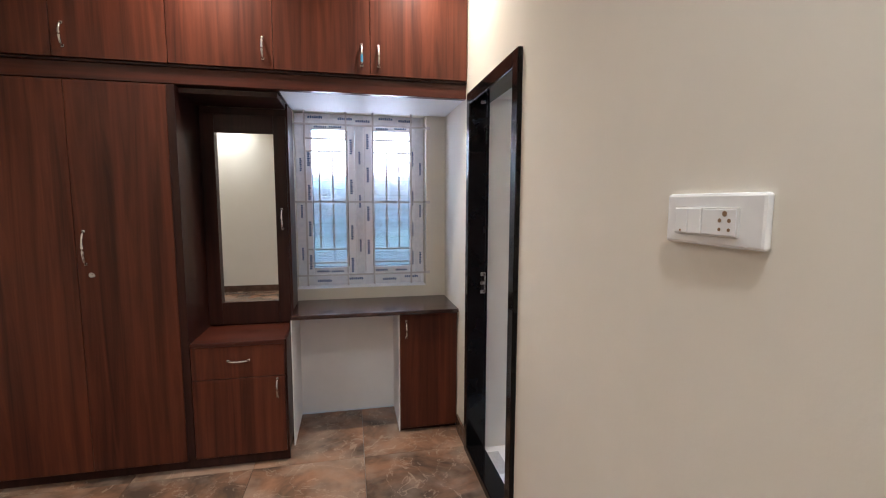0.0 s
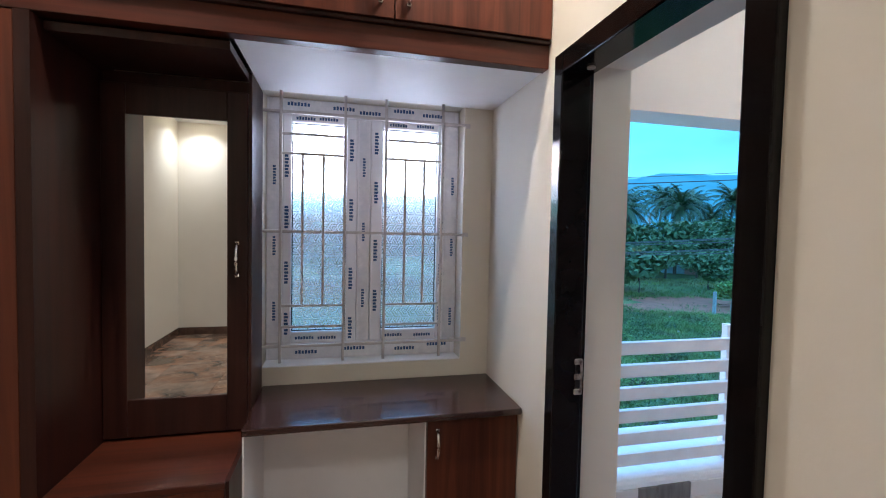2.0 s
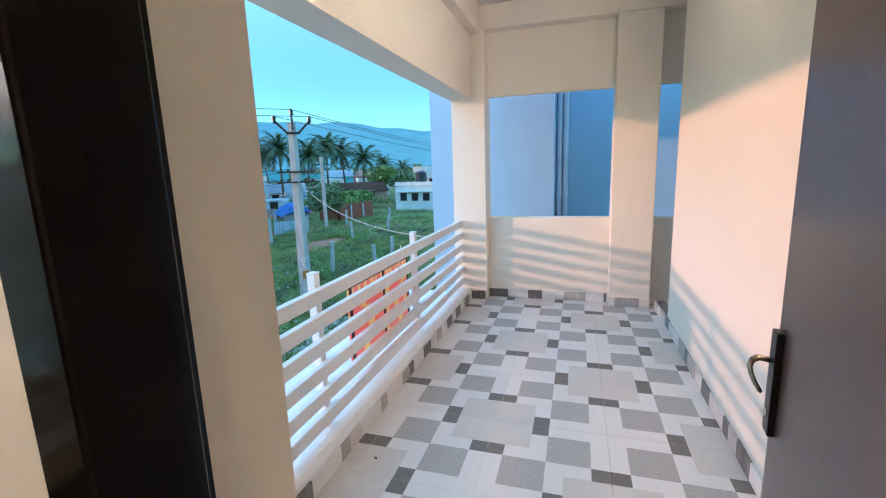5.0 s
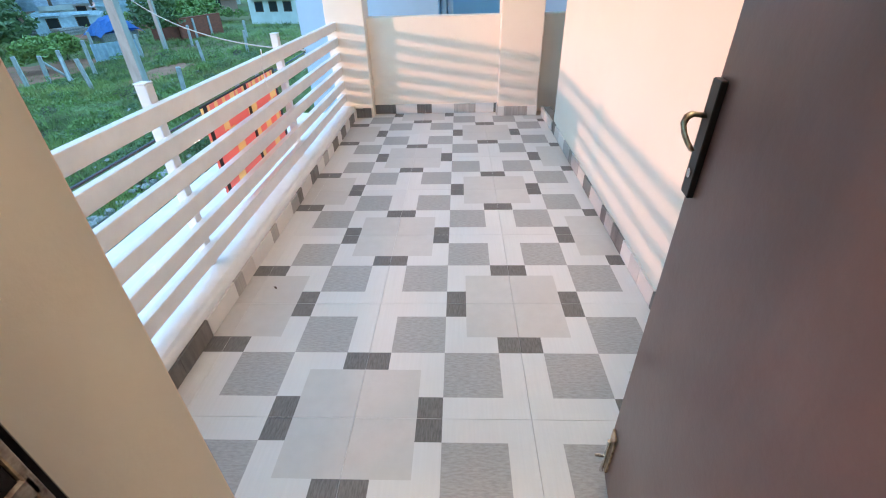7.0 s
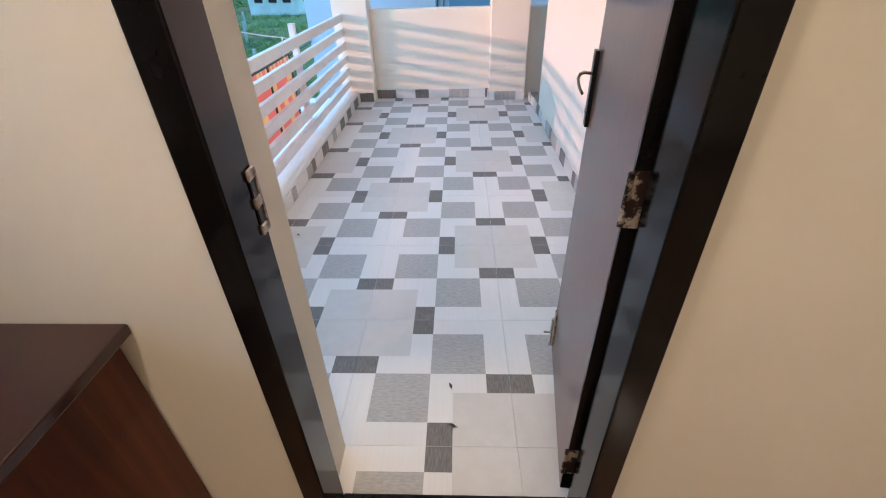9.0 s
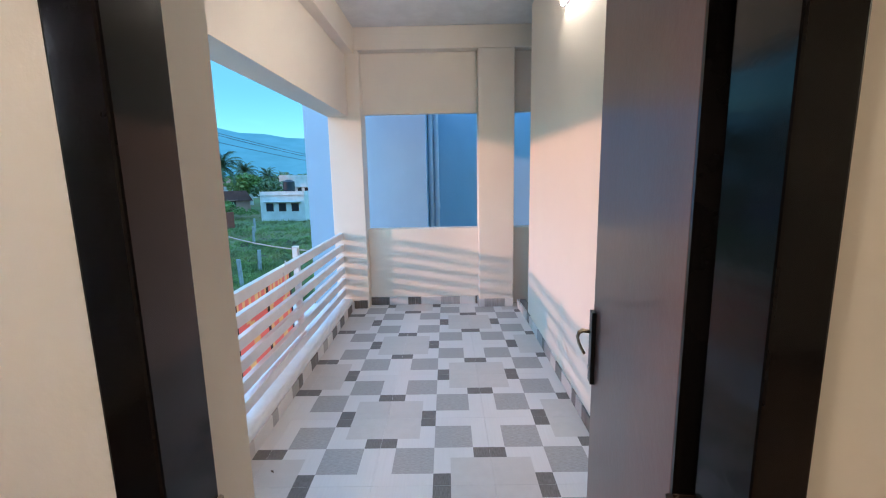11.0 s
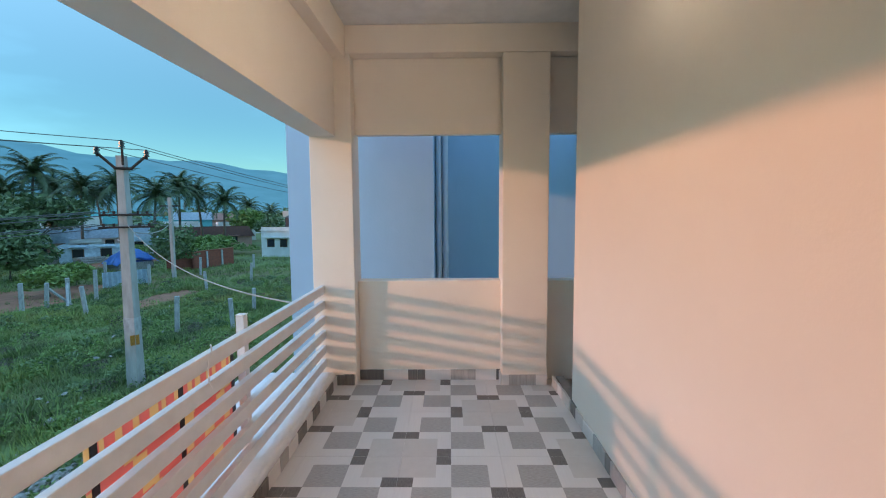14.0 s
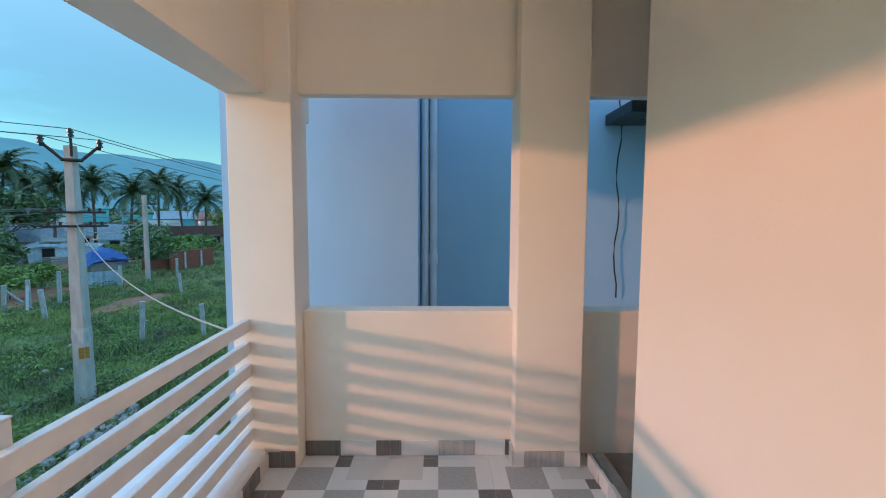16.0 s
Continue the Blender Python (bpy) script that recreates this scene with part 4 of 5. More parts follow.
for sd, px, dist, h, w in [(41, 62, 29, 2.2, 2.0), (42, 112, 33, 1.9, 1.8), (43, 330, 55, 1.8, 4), (44, 220, 55, 1.7, 5), (45, 400, 60, 1.6, 4)]:
    x, y = bearing(px, dist)
    tree(sd, x, y, h, w, LEAF_LIGHT, "low bright green shrub at the edge of the field", 1100, .16, "shrub", "shrub")

# far wood line that closes the field
fw_rng = random.Random(77)
far = B()
for k in range(150):
    a = radians(fw_rng.uniform(-5, 75))
    r = fw_rng.uniform(130, 260)
    c = (r * math.cos(a), r * math.sin(a), GZ + fw_rng.uniform(1.5, 4))
    leaf_cloud(far, fw_rng, [(c, (7, 7, 3.6))], 90, 1.1)
solo("far_wood", far, LEAF_DARK, "far band of green trees before the hill", "wood", kind="stuff")

# ---- electricity pole ----
PX, PY = 15.35, 13.0
pole = thing("electric_pole", (PX, PY, GZ), "grey concrete electricity pole with steel crossarms", "electric pole")
pb = B()
for z0, z1, w0, w1 in [(GZ, 3.32, .19, .11)]:
    v = [pb.verts.new((PX + sx * w * .9, PY + sy * w, z)) for z, w in ((z0, w0), (z1, w1)) for sx, sy in ((-1, -1), (1, -1), (1, 1), (-1, 1))]
    for f_ in ((0, 1, 5, 4), (1, 2, 6, 5), (2, 3, 7, 6), (3, 0, 4, 7), (4, 5, 6, 7)):
        pb.faces.new([v[i] for i in f_])
part("pole_shaft", pb, CONCRETE, pole)
ax = Vector((.62, -.78, 0))                     # crossarm direction, square to the view
va = B()
ctr = Vector((PX - .12, PY - .12, 2.92))
for sg in (-1, 1):
    a, b = ctr + ax * .20 * sg, ctr + ax * .55 * sg + Vector((0, 0, .36))
    tube(va, [a, b, b + ax * .10 * sg], .045, 6)
tube(va, [ctr - ax * .24, ctr + ax * .24], .05, 6)
tube(va, [ctr + Vector((0, 0, .1)), ctr + Vector((0, 0, .62))], .035, 6)
arm = part("v_crossarm", va, RUST, pole, "rusted v-shaped crossarm")
TOPS = [ctr - ax * .62 + Vector((0, 0, .40)), ctr + Vector((0, 0, .64)), ctr + ax * .62 + Vector((0, 0, .40))]
for p in TOPS:
    ib = B()
    for k in range(4):
        cyl(ib, p + Vector((0, 0, .05 * k)), p + Vector((0, 0, .05 * k + .035)), .085 - .012 * (k % 2) * 2, n=12)
    cyl(ib, p - Vector((0, 0, .08)), p + Vector((0, 0, .22)), .03, n=8)
    part("insulator", ib, PORCELAIN, arm)
for z, l in ((1.50, .68), (1.12, .72)):
    cbm = B()
    c = Vector((PX - .12, PY - .12, z))
    tube(cbm, [c - ax * l, c + ax * l], .035, 6)
    for k in (-.8, -.45, .45, .8):
        cyl(cbm, c + ax * k * l + Vector((0, 0, .02)), c + ax * k * l + Vector((0, 0, .12)), .035, n=8)
    part("crossarm", cbm, RUST, pole, "rusted straight crossarm")
part("number_plate", box(B(), -.12, .12, -.008, .008, -.16, .16, m=Matrix.Translation((PX - .155, PY - .155, GZ + 1.55)) @ Matrix.Rotation(radians(-45), 4, "Z")), YELLOW, pole, "painted orange number plate")
part("base_band", box(B(), PX - .158, PX + .158, PY - .174, PY + .174, GZ + 1.8, GZ + 2.25), GRANITE, pole, "dark painted band")

P2X, P2Y = bearing(290, 36.5)
pole2 = thing("electric_pole", (P2X, P2Y, GZ), "thin grey concrete pole at the back of the field", "electric pole")
p2 = B()
box(p2, P2X - .13, P2X + .13, P2Y - .13, P2Y + .13, GZ, 2.9)
part("pole_shaft", p2, CONCRETE, pole2)
p2a = B()
tube(p2a, [Vector((P2X, P2Y, 2.2)) - ax * .7, Vector((P2X, P2Y, 2.2)) + ax * .7], .06, 6)
part("crossarm", p2a, RUST, pole2)


def line(name, a, b, sag, r, mat, label):
    a, b = Vector(a), Vector(b)
    pts = [a.lerp(b, i / 16) - Vector((0, 0, sag * 4 * (i / 16) * (1 - i / 16))) for i in range(17)]
    solo(name, tube(B(), pts, r, 5), mat, label, "cable", "overhead lines")


for p in TOPS:
    q = p + Vector((0, 0, .2))
    line("overhead_wire", q, q + Vector((-26, 22, 1.2)), .5, .012, CABLE, "thin overhead electric wire")
    line("overhead_wire", q, q + Vector((34, -6.5, -1.6)), .5, .012, CABLE, "thin overhead electric wire")
for z in (1.6, 1.22):
    for k in (-.8, -.3, .8):
        q = Vector((PX - .12, PY - .12, z)) + ax * k
        line("overhead_wire", q, q + Vector((-16 + k, 24, -1.0 + .4 * z)), .6, .014, CABLE, "thin overhead electric wire")
        line("overhead_wire", q, Vector((P2X, P2Y, 2.2)) + ax * k * .7, .6, .012, CABLE, "thin overhead electric wire")
line("service_cable", (PX - .15, PY - .15, 1.2), (6.79, 4.72, .46), .40, .010, ROPE, "pale sagging service cable from the pole to the house")
line("service_cable", (PX, PY, 1.0), (P2X, P2Y, .9), .4, .02, ROPE, "pale sagging service cable between the poles")

line("black_cable", (-2.5, 4.75, .47), (6.79, 4.73, .44), .03, .009, PORCELAIN, "thin black cable strung past the railing")

# ---- fence posts ----
FENCE = [(26.1, 27.3, 1.65, 0), (27.2, 26.9, 1.5, 4), (28.5, 26.7, 1.6, 0), (25.4, 23.0, 1.6, -7), (21.8, 15.7, 1.7, 3), (22.5, 13.4, 1.45, -3), (26.6, 14.2, 1.25, 2), (35.5, 26.4, 1.6, 0), (29.3, 25.6, 2.0, 1), (37.7, 31.6, 1.6, 0), (37.3, 19.2, 1.5, 3), (33.0, 20.5, 1.4, -4), (41, 25.5, 1.6, 2), (45, 22.4, 1.5, 0)]
for x, y, h, tilt in FENCE:
    p = B()
    box(p, -.10, .10, -.10, .10, -.2, h, bev=.02, seg=1, m=Matrix.Translation((x, y, GZ)) @ Matrix.Rotation(radians(tilt), 4, "X") @ Matrix.Rotation(.5, 4, "Z"))
    solo("fence_post", p, GRANITE, "rough grey stone fence post standing in the field", "post", "field fence posts")
for (x0, y0), (x1, y1) in [((27.2, 26.9), (28.1, 26.2)), ((28.5, 26.7), (27.6, 26.0))]:
    bb = B()
    tube(bb, [(x0, y0, GZ + 1.3), (x1, y1, GZ)], .08, 6)
    solo("leaning_prop", bb, GRANITE, "leaning grey stone prop beside a fence post", "post")

# ---- brick enclosure, sheds and houses ----
def oriented(x, y, ang):
    return Matrix.Translation((x, y, GZ)) @ Matrix.Rotation(ang, 4, "Z")


bx, by = bearing(362, 45.5)
M = oriented(bx, by, math.atan2(-1.3, 5.6))
bw = thing("brick_wall", (bx, by, GZ), "low red brick enclosure wall with pale posts", "wall")
part("wall_course", box(B(), -2.9, 2.9, -.12, .12, 0, 1.75, m=M), BRICK, bw)
part("wall_course", box(B(), -2.9, -2.66, -.12, 3.0, 0, 1.7, m=M), BRICK, bw)
for k in (-1.0, 1.1):
    part("pier", box(B(), k - .11, k + .11, -.2, -.121, 0, 1.7, m=M), GRANITE, bw)
part("coping", box(B(), -2.95, 2.95, -.16, .16, 1.751, 1.81, m=M), BRICK, bw)


def house(px, dist, w, d, h, ang, wall, label, storeys=1, parapet=.5, roof=None, wins=3, tank=False):
    x, y = bearing(px, dist)
    m = oriented(x, y, ang)
    t = thing("house", (x, y, GZ), label, "house")
    part("wall", box(B(), -w / 2, w / 2, -d / 2, d / 2, 0, h, m=m), wall, t)
    if roof:
        rf = B()
        v = [rf.verts.new(m @ Vector(p)) for p in ((-w / 2 - .4, -d / 2 - .5, h - .1), (w / 2 + .4, -d / 2 - .5, h - .1), (w / 2 + .1, 0, h + 1.5), (-w / 2 - .1, 0, h + 1.5), (-w / 2 - .4, d / 2 + .5, h - .1), (w / 2 + .4, d / 2 + .5, h - .1))]
        for f_ in ((0, 1, 2, 3), (3, 2, 5, 4)):
            rf.faces.new([v[i] for i in f_])
        bmesh.ops.solidify(rf, geom=rf.faces[:], thickness=.12)
        part("roof", rf, roof, t)
    else:
        pr = B()
        box(pr, -w / 2 - .1, w / 2 + .1, -d / 2 - .1, d / 2 + .1, h + .001, h + .14, m=m)
        box(pr, -w / 2, w / 2, -d / 2, -d / 2 + .15, h + .141, h + parapet, m=m)
        box(pr, -w / 2, -w / 2 + .15, -d / 2 + .151, d / 2, h + .141, h + parapet, m=m)
        part("roof", pr, wall, t)
    for sidex in (0, 1):
        for k in range(wins):
            u = (-.5 + (k + .5) / wins) * (w if sidex == 0 else d) * .86
            z = h * .38
            if sidex == 0:
                q, s_ = (u - .55, u + .55, -d / 2 - .03, -d / 2 + .05), (u - .8, u + .8, -d / 2 - .45, -d / 2)
            else:
                q, s_ = (-w / 2 - .03, -w / 2 + .05, u - .5, u + .5), (-w / 2 - .45, -w / 2, u - .8, u + .8)
            wo = part("window", box(B(), *q, z, z + 1.05, m=m), WINDOW_BROWN, t)
            q2 = [q[0] + .08, q[1] - .08, q[2] - .015, q[3]] if sidex == 0 else [q[0] - .015, q[1], q[2] + .08, q[3] - .08]
            part("pane", box(B(), *q2, z + .08, z + .97, m=m), WINDOW_DARK, wo)
            part("sunshade", box(B(), *s_, z + 1.2, z + 1.28, m=m), wall, wo)
    if tank:
        tk = B()
        c = m @ Vector((-w / 2 + 2.2, 0, h + .2))
        cyl(tk, c, c + Vector((0, 0, 1.5)), .75, n=20)
        cyl(tk, c + Vector((0, 0, 1.5)), c + Vector((0, 0, 1.75)), .75, .3, n=20)
        solo("water_tank", tk, TANK, "black plastic water tank on the white house's roof", "water tank")
    return t


house(520, 60, 9.5, 6.0, 3.3, -.12, HOUSE_WHITE, "white flat-roofed single-storey house with shaded windows", tank=True)
house(540, 110, 14, 8, 5.6, -.1, HOUSE_WHITE, "far white flat-roofed house", wins=4)
house(352, 74, 13.0, 8.5, 1.9, -1.0, HOUSE_PINK, "low house with an old clay-tiled roof", roof=ROOF_TILE)
house(385, 105, 8, 6, 4.2, -.9, HOUSE_PINK, "small pink house with a pale roof", roof=HOUSE_PINK)
house(168, 100, 9, 7, 6.0, -.75, HOUSE_TEAL, "turquoise painted two-storey house", wins=3)
house(55, 70, 15, 6, 3.0, -.8, HOUSE_PINK, "long pinkish plastered house", wins=4)
house(130, 64, 10, 5, 2.1, -.8, HOUSE_BLUE, "low pale blue sheet-roofed shed", roof=HOUSE_BLUE, wins=2)
house(228, 78, 10, 6, 2.7, -.85, HOUSE_BLUE, "pale blue flat house among the trees", wins=3)
house(280, 105, 9, 6, 4.6, -.9, HOUSE_TEAL, "turquoise house behind the trees", wins=3)
for k_, (px_, ds_, w_, h_, wl_) in enumerate([(15, 52, 8, 2.2, HOUSE_PINK), (95, 56, 7, 1.9, HOUSE_WHITE), (150, 52, 6, 1.6, HOUSE_BLUE), (200, 66, 7, 2.3, HOUSE_WHITE), (245, 62, 6, 2.0, HOUSE_BLUE), (300, 88, 8, 3.6, HOUSE_WHITE), (330, 95, 7, 4.4, HOUSE_TEAL), (405, 92, 7, 3.4, HOUSE_WHITE), (110, 92, 10, 4.6, HOUSE_WHITE), (20, 98, 10, 5.0, HOUSE_TEAL)]):
    house(px_, ds_, w_, 4.5, h_, math.atan2(784 - px_, 776) - math.pi / 2 + .15 * math.sin(k_ * 2.1), wl_, "small washed village house among the trees", roof=None if k_ % 3 else HOUSE_BLUE, wins=2)
house(-40, 80, 12, 7, 4.0, -.8, HOUSE_WHITE, "pale house at the village edge", wins=3)
house(440, 130, 12, 8, 4.0, -.2, HOUSE_WHITE, "far pale house before the hill", wins=4)

for b_, r_, w_, d_, h_, wl_, lab_ in [(52, 75, 13, 7, 3.4, HOUSE_BLUE, "low pale blue house among palms"), (58, 80, 12, 7, 3.6, HOUSE_PINK, "pinkish house among palms"), (63, 74, 12, 6, 3.2, HOUSE_BLUE, "pale blue shed among palms")]:
    hx_, hy_ = polar(b_, r_)
    house(784 - 776 * (hy_ - 2.9) / (hx_ - 1.7), hx_ - 1.7, w_, d_, h_, radians(b_ - 90), wl_, lab_)

# tarpaulin shelter
tx, ty = bearing(212, 44)
tp = B()
M = oriented(tx, ty, -.4)
for i in range(9):
    for j in range(7):
        tp.verts.new(M @ Vector((-2.2 + .55 * i, -1.5 + .5 * j, .35 + 1.75 * math.sin(math.pi * min(1, max(0, (i + .3) / 8.6))) ** .7 * math.sin(math.pi * (j + .5) / 7) ** .5 + .08 * math.sin(i * 2.1 + j * 1.7))))
tp.verts.ensure_lookup_table()
for i in range(8):
    for j in range(6):
        tp.faces.new([tp.verts[a] for a in (i * 7 + j, (i + 1) * 7 + j, (i + 1) * 7 + j + 1, i * 7 + j + 1)])
bmesh.ops.solidify(tp, geom=tp.faces[:], thickness=.03)
sh = thing("tarpaulin_heap", (tx, ty, GZ), "heap covered with a bright blue tarpaulin", "tarpaulin")
part("cover", tp, TARP, sh)
part("load", box(B(), -1.7, 1.7, -1.0, 1.0, 0, .75, m=M), STONES, sh)
# corrugated sheet and stacked material
cx_, cy_ = bearing(205, 33)
M = oriented(cx_, cy_, -.6)
cs = B()
for i in range(41):
    for z in (.1, 1.25):
        cs.verts.new(M @ Vector((-1.6 + .08 * i, .05 * math.sin(i * 1.57), z)))
cs.verts.ensure_lookup_table()
for i in range(40):
    cs.faces.new([cs.verts[a] for a in (2 * i, 2 * i + 2, 2 * i + 3, 2 * i + 1)])
bmesh.ops.solidify(cs, geom=cs.faces[:], thickness=.02)
solo("corrugated_sheet", cs, HOUSE_BLUE, "blue-grey corrugated sheet standing on the ground", "sheet")
for k in range(7):
    sx, sy = bearing(95 + 17 * k, 50 + 2 * (k % 3))
    pb_ = B()
    M = oriented(sx, sy, -.6 + .1 * k)
    for i in range(3):
        box(pb_, -1.8, 1.8, -.7 + .05 * i, .7, .25 * i, .25 * i + .2, m=M)
    solo("slab_stack", pb_, STONES, "stack of pale grey slabs in the yard", "slab stack", "slab stacks in the yard")

# ---- grass tufts, weeds and rubble ----
gr_rng = random.Random(5)
def tufts(name, label, mat, count, area, h0, h1, blades):
    verts, faces = [], []
    for _ in range(count):
        u = gr_rng.random() ** 1.0
        x = area[0] + (area[1] - area[0]) * u
        y = gr_rng.uniform(area[2], area[3])
        if noise.noise((x * .16, y * .16, 3.0)) < -.2 and gr_rng.random() < .5:
            continue
        if any(((x - ex) / erx) ** 2 + ((y - ey) / ery) ** 2 < .8 and gr_rng.random() < .93 for ex, ey, erx, ery in ((28.5, 31, 7.5, 4.2), (30, 21.6, 3.4, 1.3), (52, 40, 9, 3))):
            continue
        hh = gr_rng.uniform(h0, h1) * (1 + noise.noise((x * .35, y * .35, 0)))
        for _b in range(blades):
            a = gr_rng.uniform(0, math.tau)
            dx, dy = math.cos(a), math.sin(a)
            o = gr_rng.uniform(0, .22)
            w = .006 + .026 * hh
            i = len(verts)
            bx_, by_ = x + dx * o, y + dy * o
            verts += [(bx_ - dy * w, by_ + dx * w, GZ), (bx_ + dy * w, by_ - dx * w, GZ), (bx_ + dx * hh * .6, by_ + dy * hh * .6, GZ + hh)]
            faces.append((i, i + 1, i + 2))
    me = bpy.data.meshes.new(name)
    me.from_pydata(verts, [], faces)
    me.materials.append(mat)
    tagged(new(name, me), label, "grass", kind="stuff")


GRASS_BLADE = surface("field_grass_blades", (0.27, 0.34, 0.09), 0.7, col2=(0.085, 0.125, 0.040), scale=(.4, .4, .4), detail=8, bump=0, spread=(.42, .60), stain=(.24, .19, .11), stain_scale=.45, stain_amount=.75)
tufts("field_grass", "uneven green field grass", GRASS_BLADE, 34000, (3, 34, 6.5, 32), .06, .20, 9)
tufts("field_grass_far", "uneven green field grass farther off", GRASS_BLADE, 15000, (2, 62, 12, 50), .14, .36, 6)
tufts("field_weeds", "taller brighter weeds in the field", LEAF_LIGHT, 5200, (5, 48, 7, 40), .14, .40, 10)
cl_rng = random.Random(31)
for nm_, lab_, mat_, n_, sz_ in [("field_bushes", "low bushy green weeds in clumps over the field", LEAF_LIGHT, 250, .055), ("dark_bushes", "low dark green scrub over the field", LEAF_DARK, 130, .06), ("dry_bushes", "low brownish dry scrub over the field", BARK, 60, .045)]:
    cb_ = B()
    for _ in range(n_):
        d_ = 9 + 34 * cl_rng.random() ** 1.3
        a_ = radians(cl_rng.uniform(12, 62))
        x, y = 2 + d_ * math.cos(a_), 3 + d_ * math.sin(a_)
        if y < 7.5 or any(((x - ex) / erx) ** 2 + ((y - ey) / ery) ** 2 < 1.1 for ex, ey, erx, ery in ((28.5, 31, 7.5, 4.2), (30, 21.6, 3.4, 1.3))):
            continue
        w_ = cl_rng.uniform(.3, .9)
        h_ = cl_rng.uniform(.12, .34)
        leaf_cloud(cb_, cl_rng, [((x, y, GZ + h_ * .7), (w_, w_ * cl_rng.uniform(.5, 1), h_)), ((x + w_ * .5, y + .2, GZ + h_ * .5), (w_ * .6, w_ * .6, h_ * .7))], 190, sz_)
    solo(nm_, cb_, mat_, lab_, "weeds", kind="stuff")
lt = B()
for _ in range(45):
    d_ = cl_rng.uniform(10, 32)
    a_ = radians(cl_rng.uniform(14, 60))
    p_ = Vector((2 + d_ * math.cos(a_), 3 + d_ * math.sin(a_), GZ + cl_rng.uniform(.12, .24)))
    if p_.y < 8:
        continue
    r_ = cl_rng.uniform(.04, .11)
    ring_ = [lt.verts.new(p_ + Vector((r_ * cl_rng.uniform(.5, 1.2) * math.cos(k * 1.05), r_ * cl_rng.uniform(.5, 1.2) * math.sin(k * 1.05), cl_rng.uniform(-.03, .05)))) for k in range(6)]
    top_ = lt.verts.new(p_ + Vector((0, 0, .07)))
    for k in range(6):
        lt.faces.new((ring_[k], ring_[(k + 1) % 6], top_))
solo("field_litter", lt, STONES, "small pale scraps of litter lying in the grass", "litter", kind="stuff")
ru = B()
for _ in range(1100):
    x = gr_rng.uniform(1, 15)
    y = gr_rng.gauss(10.9, .75)
    s = gr_rng.uniform(.05, .20)
    bmesh.ops.create_icosphere(ru, subdivisions=1, radius=s, matrix=Matrix.Translation((x, y, GZ + s * .4)) @ Matrix.Rotation(gr_rng.uniform(0, 3), 4, "X") @ Matrix.Diagonal((1, .7, .6, 1)))
solo("rubble", ru, STONES, "strip of pale broken rubble beside the house", "rubble", kind="stuff")

# ---- tiles and skirtings, piece by piece ----
TS, TMX, TMY, TA, TD = .61, 2.20, 2.88, .216, .0889      # tile, a tile's middle, and the print's two marks
LINES = [-TS / 2 + .0007, -TA, -TD, 0, TD, TA, TS / 2 - .0007]


def tone(u, v):
    """Material slot of the print on a tile whose beige corners are (+,+) and (-,-)."""
    if u * v < 0:
        return 2 if abs(u) < TA and abs(v) < TA else 0
    u, v = abs(u), abs(v)
    if u > TD and v > TD:
        return 1
    if (v < TD and u > TA) or (u < TD and v > TA):
        return 3
    return 0


def tile_mesh(name, x0, x1, y0, y1, flip):
    """The part of a printed tile between local limits, with its four sides."""
    bm = B()
    xs = sorted({x0, x1, *[c for c in LINES if x0 < c < x1]})
    ys_ = sorted({y0, y1, *[c for c in LINES if y0 < c < y1]})
    grid = [[bm.verts.new((x, y, 0)) for y in ys_] for x in xs]
    for i in range(len(xs) - 1):
        for j in range(len(ys_) - 1):
            f_ = bm.faces.new((grid[i][j], grid[i + 1][j], grid[i + 1][j + 1], grid[i][j + 1]))
            u, v = (xs[i] + xs[i + 1]) / 2, (ys_[j] + ys_[j + 1]) / 2
            f_.material_index = tone(-u if flip else u, v)
    low = [bm.verts.new((x, y, -.010)) for x, y in ((x0, y0), (x1, y0), (x1, y1), (x0, y1))]
    top = (grid[0][0], grid[-1][0], grid[-1][-1], grid[0][-1])
    for k in range(4):
        bm.faces.new((low[k], low[(k + 1) % 4], top[(k + 1) % 4], top[k]))
    me = bpy.data.meshes.new(name)
    bm.to_mesh(me)
    bm.free()
    for m_ in (T_WHITE, T_BEIGE, T_GREY, T_DARK):
        me.materials.append(m_)
    return me


tile_cache = {}
for i in range(-2, 7):
    for j in range(-2, 3):
        cx, cy = TMX + TS * i, TMY + TS * j
        x0, x1 = max(LINES[0], 1.108 - cx), min(LINES[-1], XE - .002 - cx)
        y0, y1 = max(LINES[0], YH + .002 - cy), min(LINES[-1], YK + .001 - cy)
        if x1 - x0 < .012 or y1 - y0 < .012:
            continue
        flip = (i + j) % 2 == 0
        key = (round(x0, 4), round(x1, 4), round(y0, 4), round(y1, 4), flip)
        if key not in tile_cache:
            tile_cache[key] = tile_mesh("tile", *key)
        t = new("tile", tile_cache[key])
        t.location = (cx, cy, 0)
        t.parent = balcony_floor
structure("passage_floor", [(4.952, XE - .001, .602, YH - .002, -.011, .006)], GROUT, "bare grey cement floor of the passage", "floor")

# bedroom floor tiles
mt = mesh_of("tile", box(B(), -TS / 2 + .001, TS / 2 - .001, -TS / 2 + .001, TS / 2 - .001, -.011, 0, .0012, 1), M_TILE)
for i in range(5):
    for j in range(9):
        x, y = .70 - TS * i + .015, 3.50 - TS * j
        t = new("tile", mt)
        t.location = (x, y, 0)
        t.parent = room_floor

# balcony skirting pieces: leftovers of the same tiles
sk_rng = random.Random(9)
KINDS = [T_WHITE, T_DARK, T_GREY, T_BEIGE]


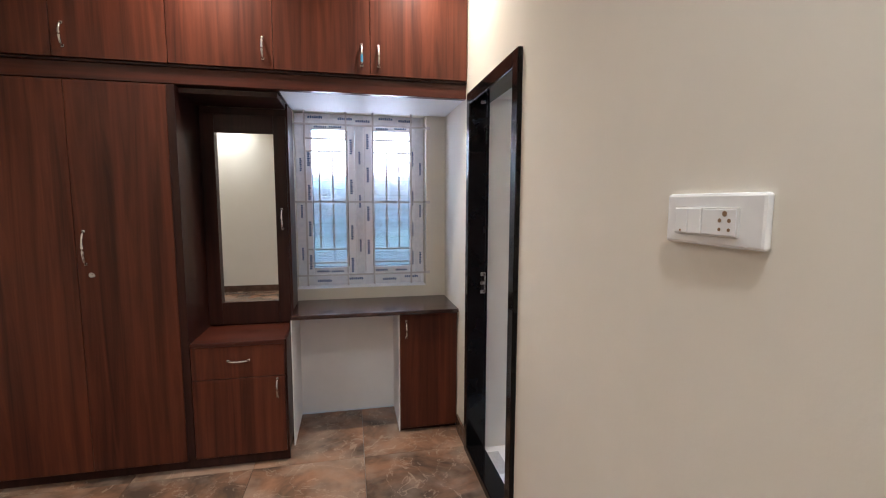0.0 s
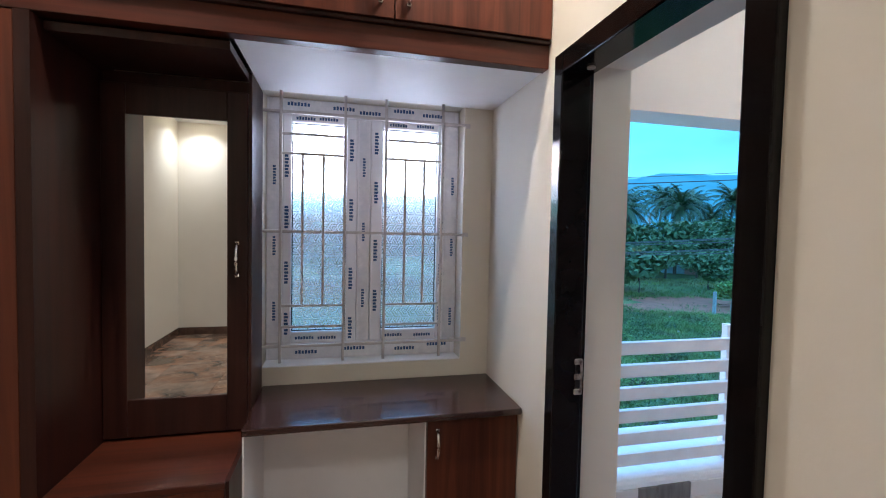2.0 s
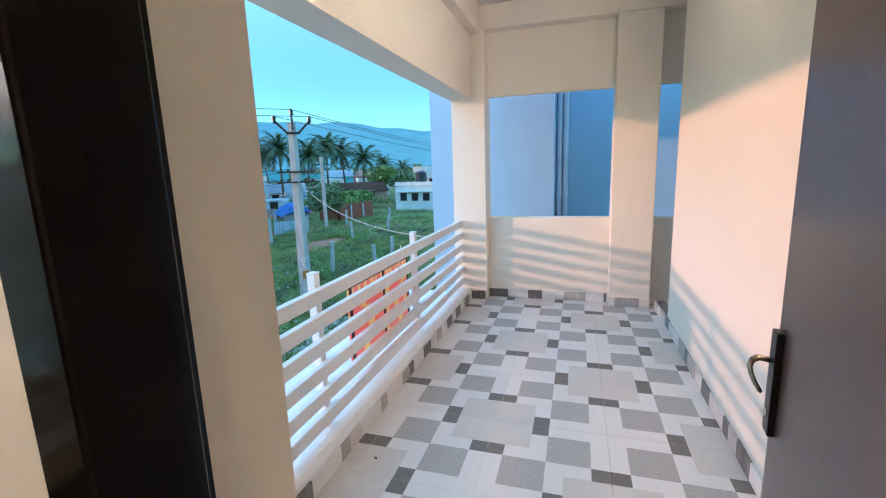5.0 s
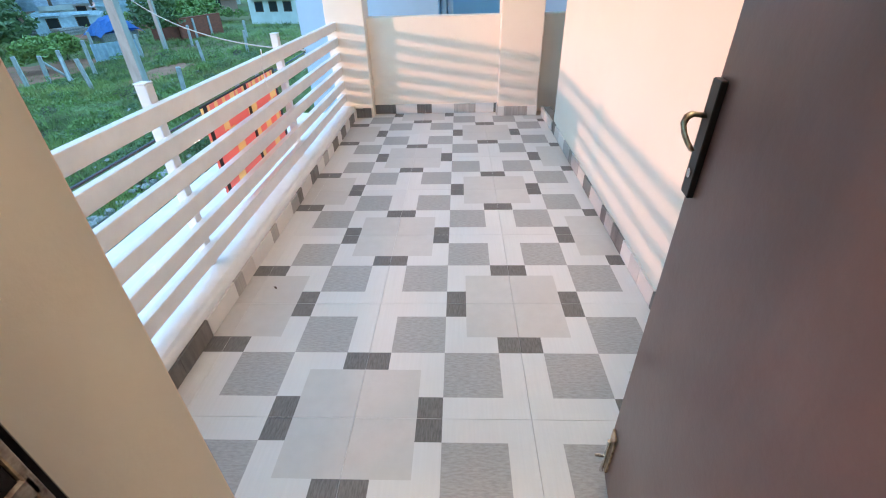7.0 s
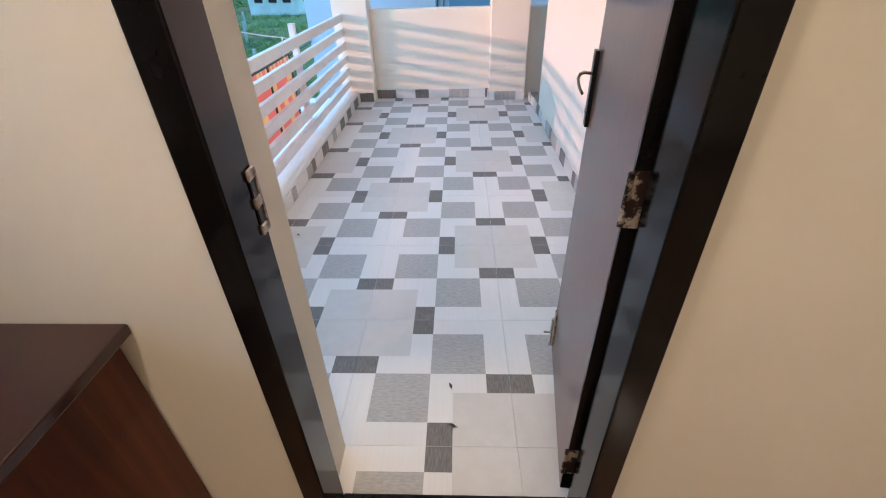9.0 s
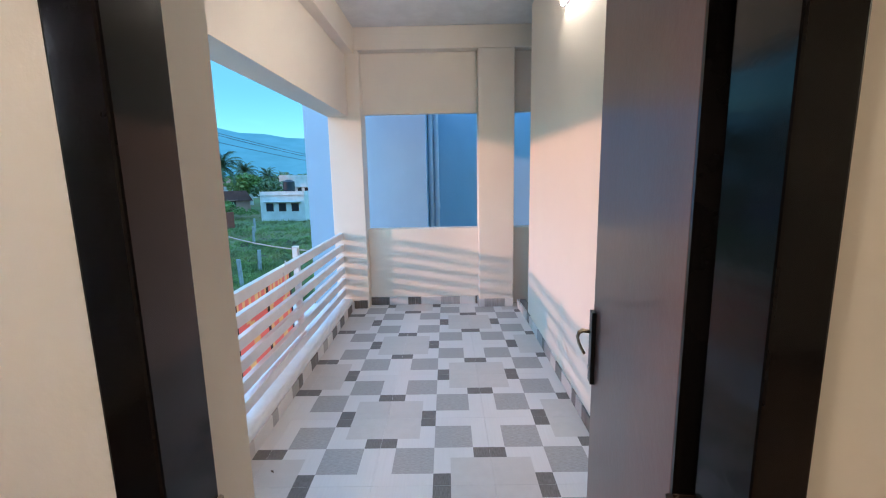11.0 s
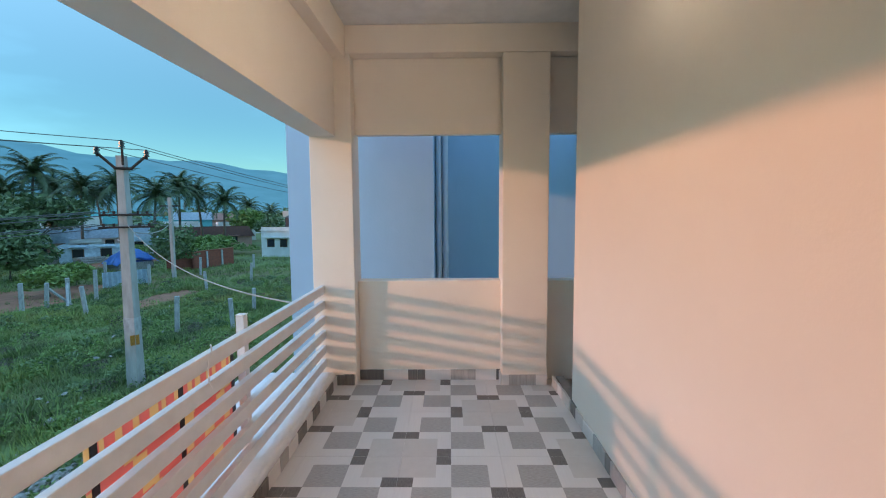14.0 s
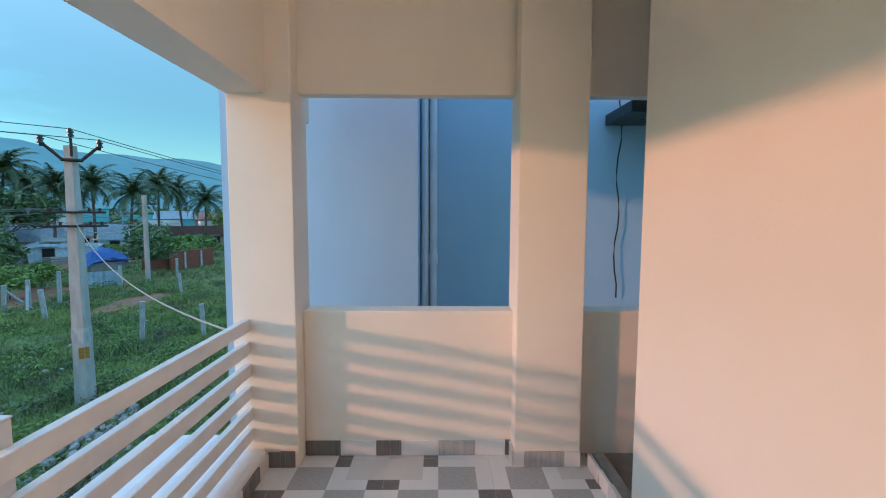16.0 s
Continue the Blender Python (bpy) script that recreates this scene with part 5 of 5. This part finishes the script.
def skirting(name, label, a, b, normal, h=.095, seq=()):
    """Pieces from a to b on a wall whose face looks along normal."""
    a, b, n = Vector(a), Vector(b), Vector(normal)
    L = (b - a).length
    d = (b - a) / L
    base = thing(name, a, label, "skirting", kind="structure")
    s, last = 0.0, 0
    while s < L - .02:
        k = sk_rng.choices((0, 1, 2, 3), (5, 3, 1.3, 2))[0] if last != 0 else sk_rng.choices((1, 2, 3), (3, 1.2, 1.5))[0]
        w = min(sk_rng.choice((.089, .178, .216, .13)) if k in (1, 2) else sk_rng.choice((.127, .216, .17, .26)), L - s)
        if seq:
            k, w = seq[min(len([1 for _ in base.children]), len(seq) - 1)]
            w = min(w, L - s)
        p, q = a + d * (s + .001), a + d * (s + w - .001)
        lo, hi = Vector(map(min, p, q)), Vector(map(max, p, q))
        t0, t1 = n * .0005, n * (.011 + sk_rng.uniform(0, .002))
        lo2, hi2 = Vector(map(min, lo + t0, lo + t1)), Vector(map(max, hi + t0, hi + t1))
        part("skirting_tile", box(B(), lo2.x, hi2.x, lo2.y, hi2.y, .001, h + sk_rng.uniform(-.003, .003), .0012, 1), KINDS[k], base)
        s, last = s + w, k
    return base


skirting("skirting_end", "mixed tile skirting along the balcony parapet", (XE, 3.698, 0), (XE, 2.432, 0), (-1, 0, 0), seq=[(1, .215), (0, .22), (1, .085), (1, .07), (0, .23), (2, .226), (0, .185), (1, .05)])
skirting("skirting_column", "mixed tile skirting round the inner column", (5.47, 2.43, 0), (5.47, 2.04, 0), (-1, 0, 0), seq=[(0, .06), (2, .235), (0, .12)])
skirting("skirting_column_side", "tile skirting on the column's side", (5.472, 2.43, 0), (5.599, 2.43, 0), (0, 1, 0))
skirting("skirting_corner", "mixed tile skirting on the corner column", (5.47, 3.72, 0), (5.47, 3.88, 0), (-1, 0, 0))
skirting("skirting_house", "mixed tile skirting along the house wall", (1.30, YH, 0), (4.95, YH, 0), (0, 1, 0))
skirting("skirting_kerb", "mixed tile skirting along the railing kerb", (1.30, 3.8845, 0), (5.465, 3.8845, 0), (0, -1, 0), .088)
skirting("skirting_passage", "low tile kerb across the passage", (4.952, YH, 0), (5.46, YH + .02, 0), (0, 1, 0), .085)
ml = B()
box(ml, 4.952, 5.469, YH - .07, YH - .001, .0065, .082, .004)
solo("passage_kerb", ml, GROUT, "low cement kerb behind the tiles", "kerb", kind="structure")

# dry leaf scraps on the tiles
for x, y, a in [(1.53, 2.80, .3), (1.36, 2.79, 1.2), (2.62, 3.72, .8)]:
    dl_ = B()
    v = [dl_.verts.new(Matrix.Translation((x, y, .003)) @ Matrix.Rotation(a, 4, "Z") @ Vector(p)) for p in ((-.018, 0, 0), (-.004, .006, .003), (.018, .002, .001), (.0, -.006, .004))]
    dl_.faces.new(v)
    bmesh.ops.solidify(dl_, geom=dl_.faces[:], thickness=.0015)
    solo("dry_leaf", dl_, LEAF_DRY, "small dry leaf scrap on the balcony tiles", "leaf", "leaf scraps")
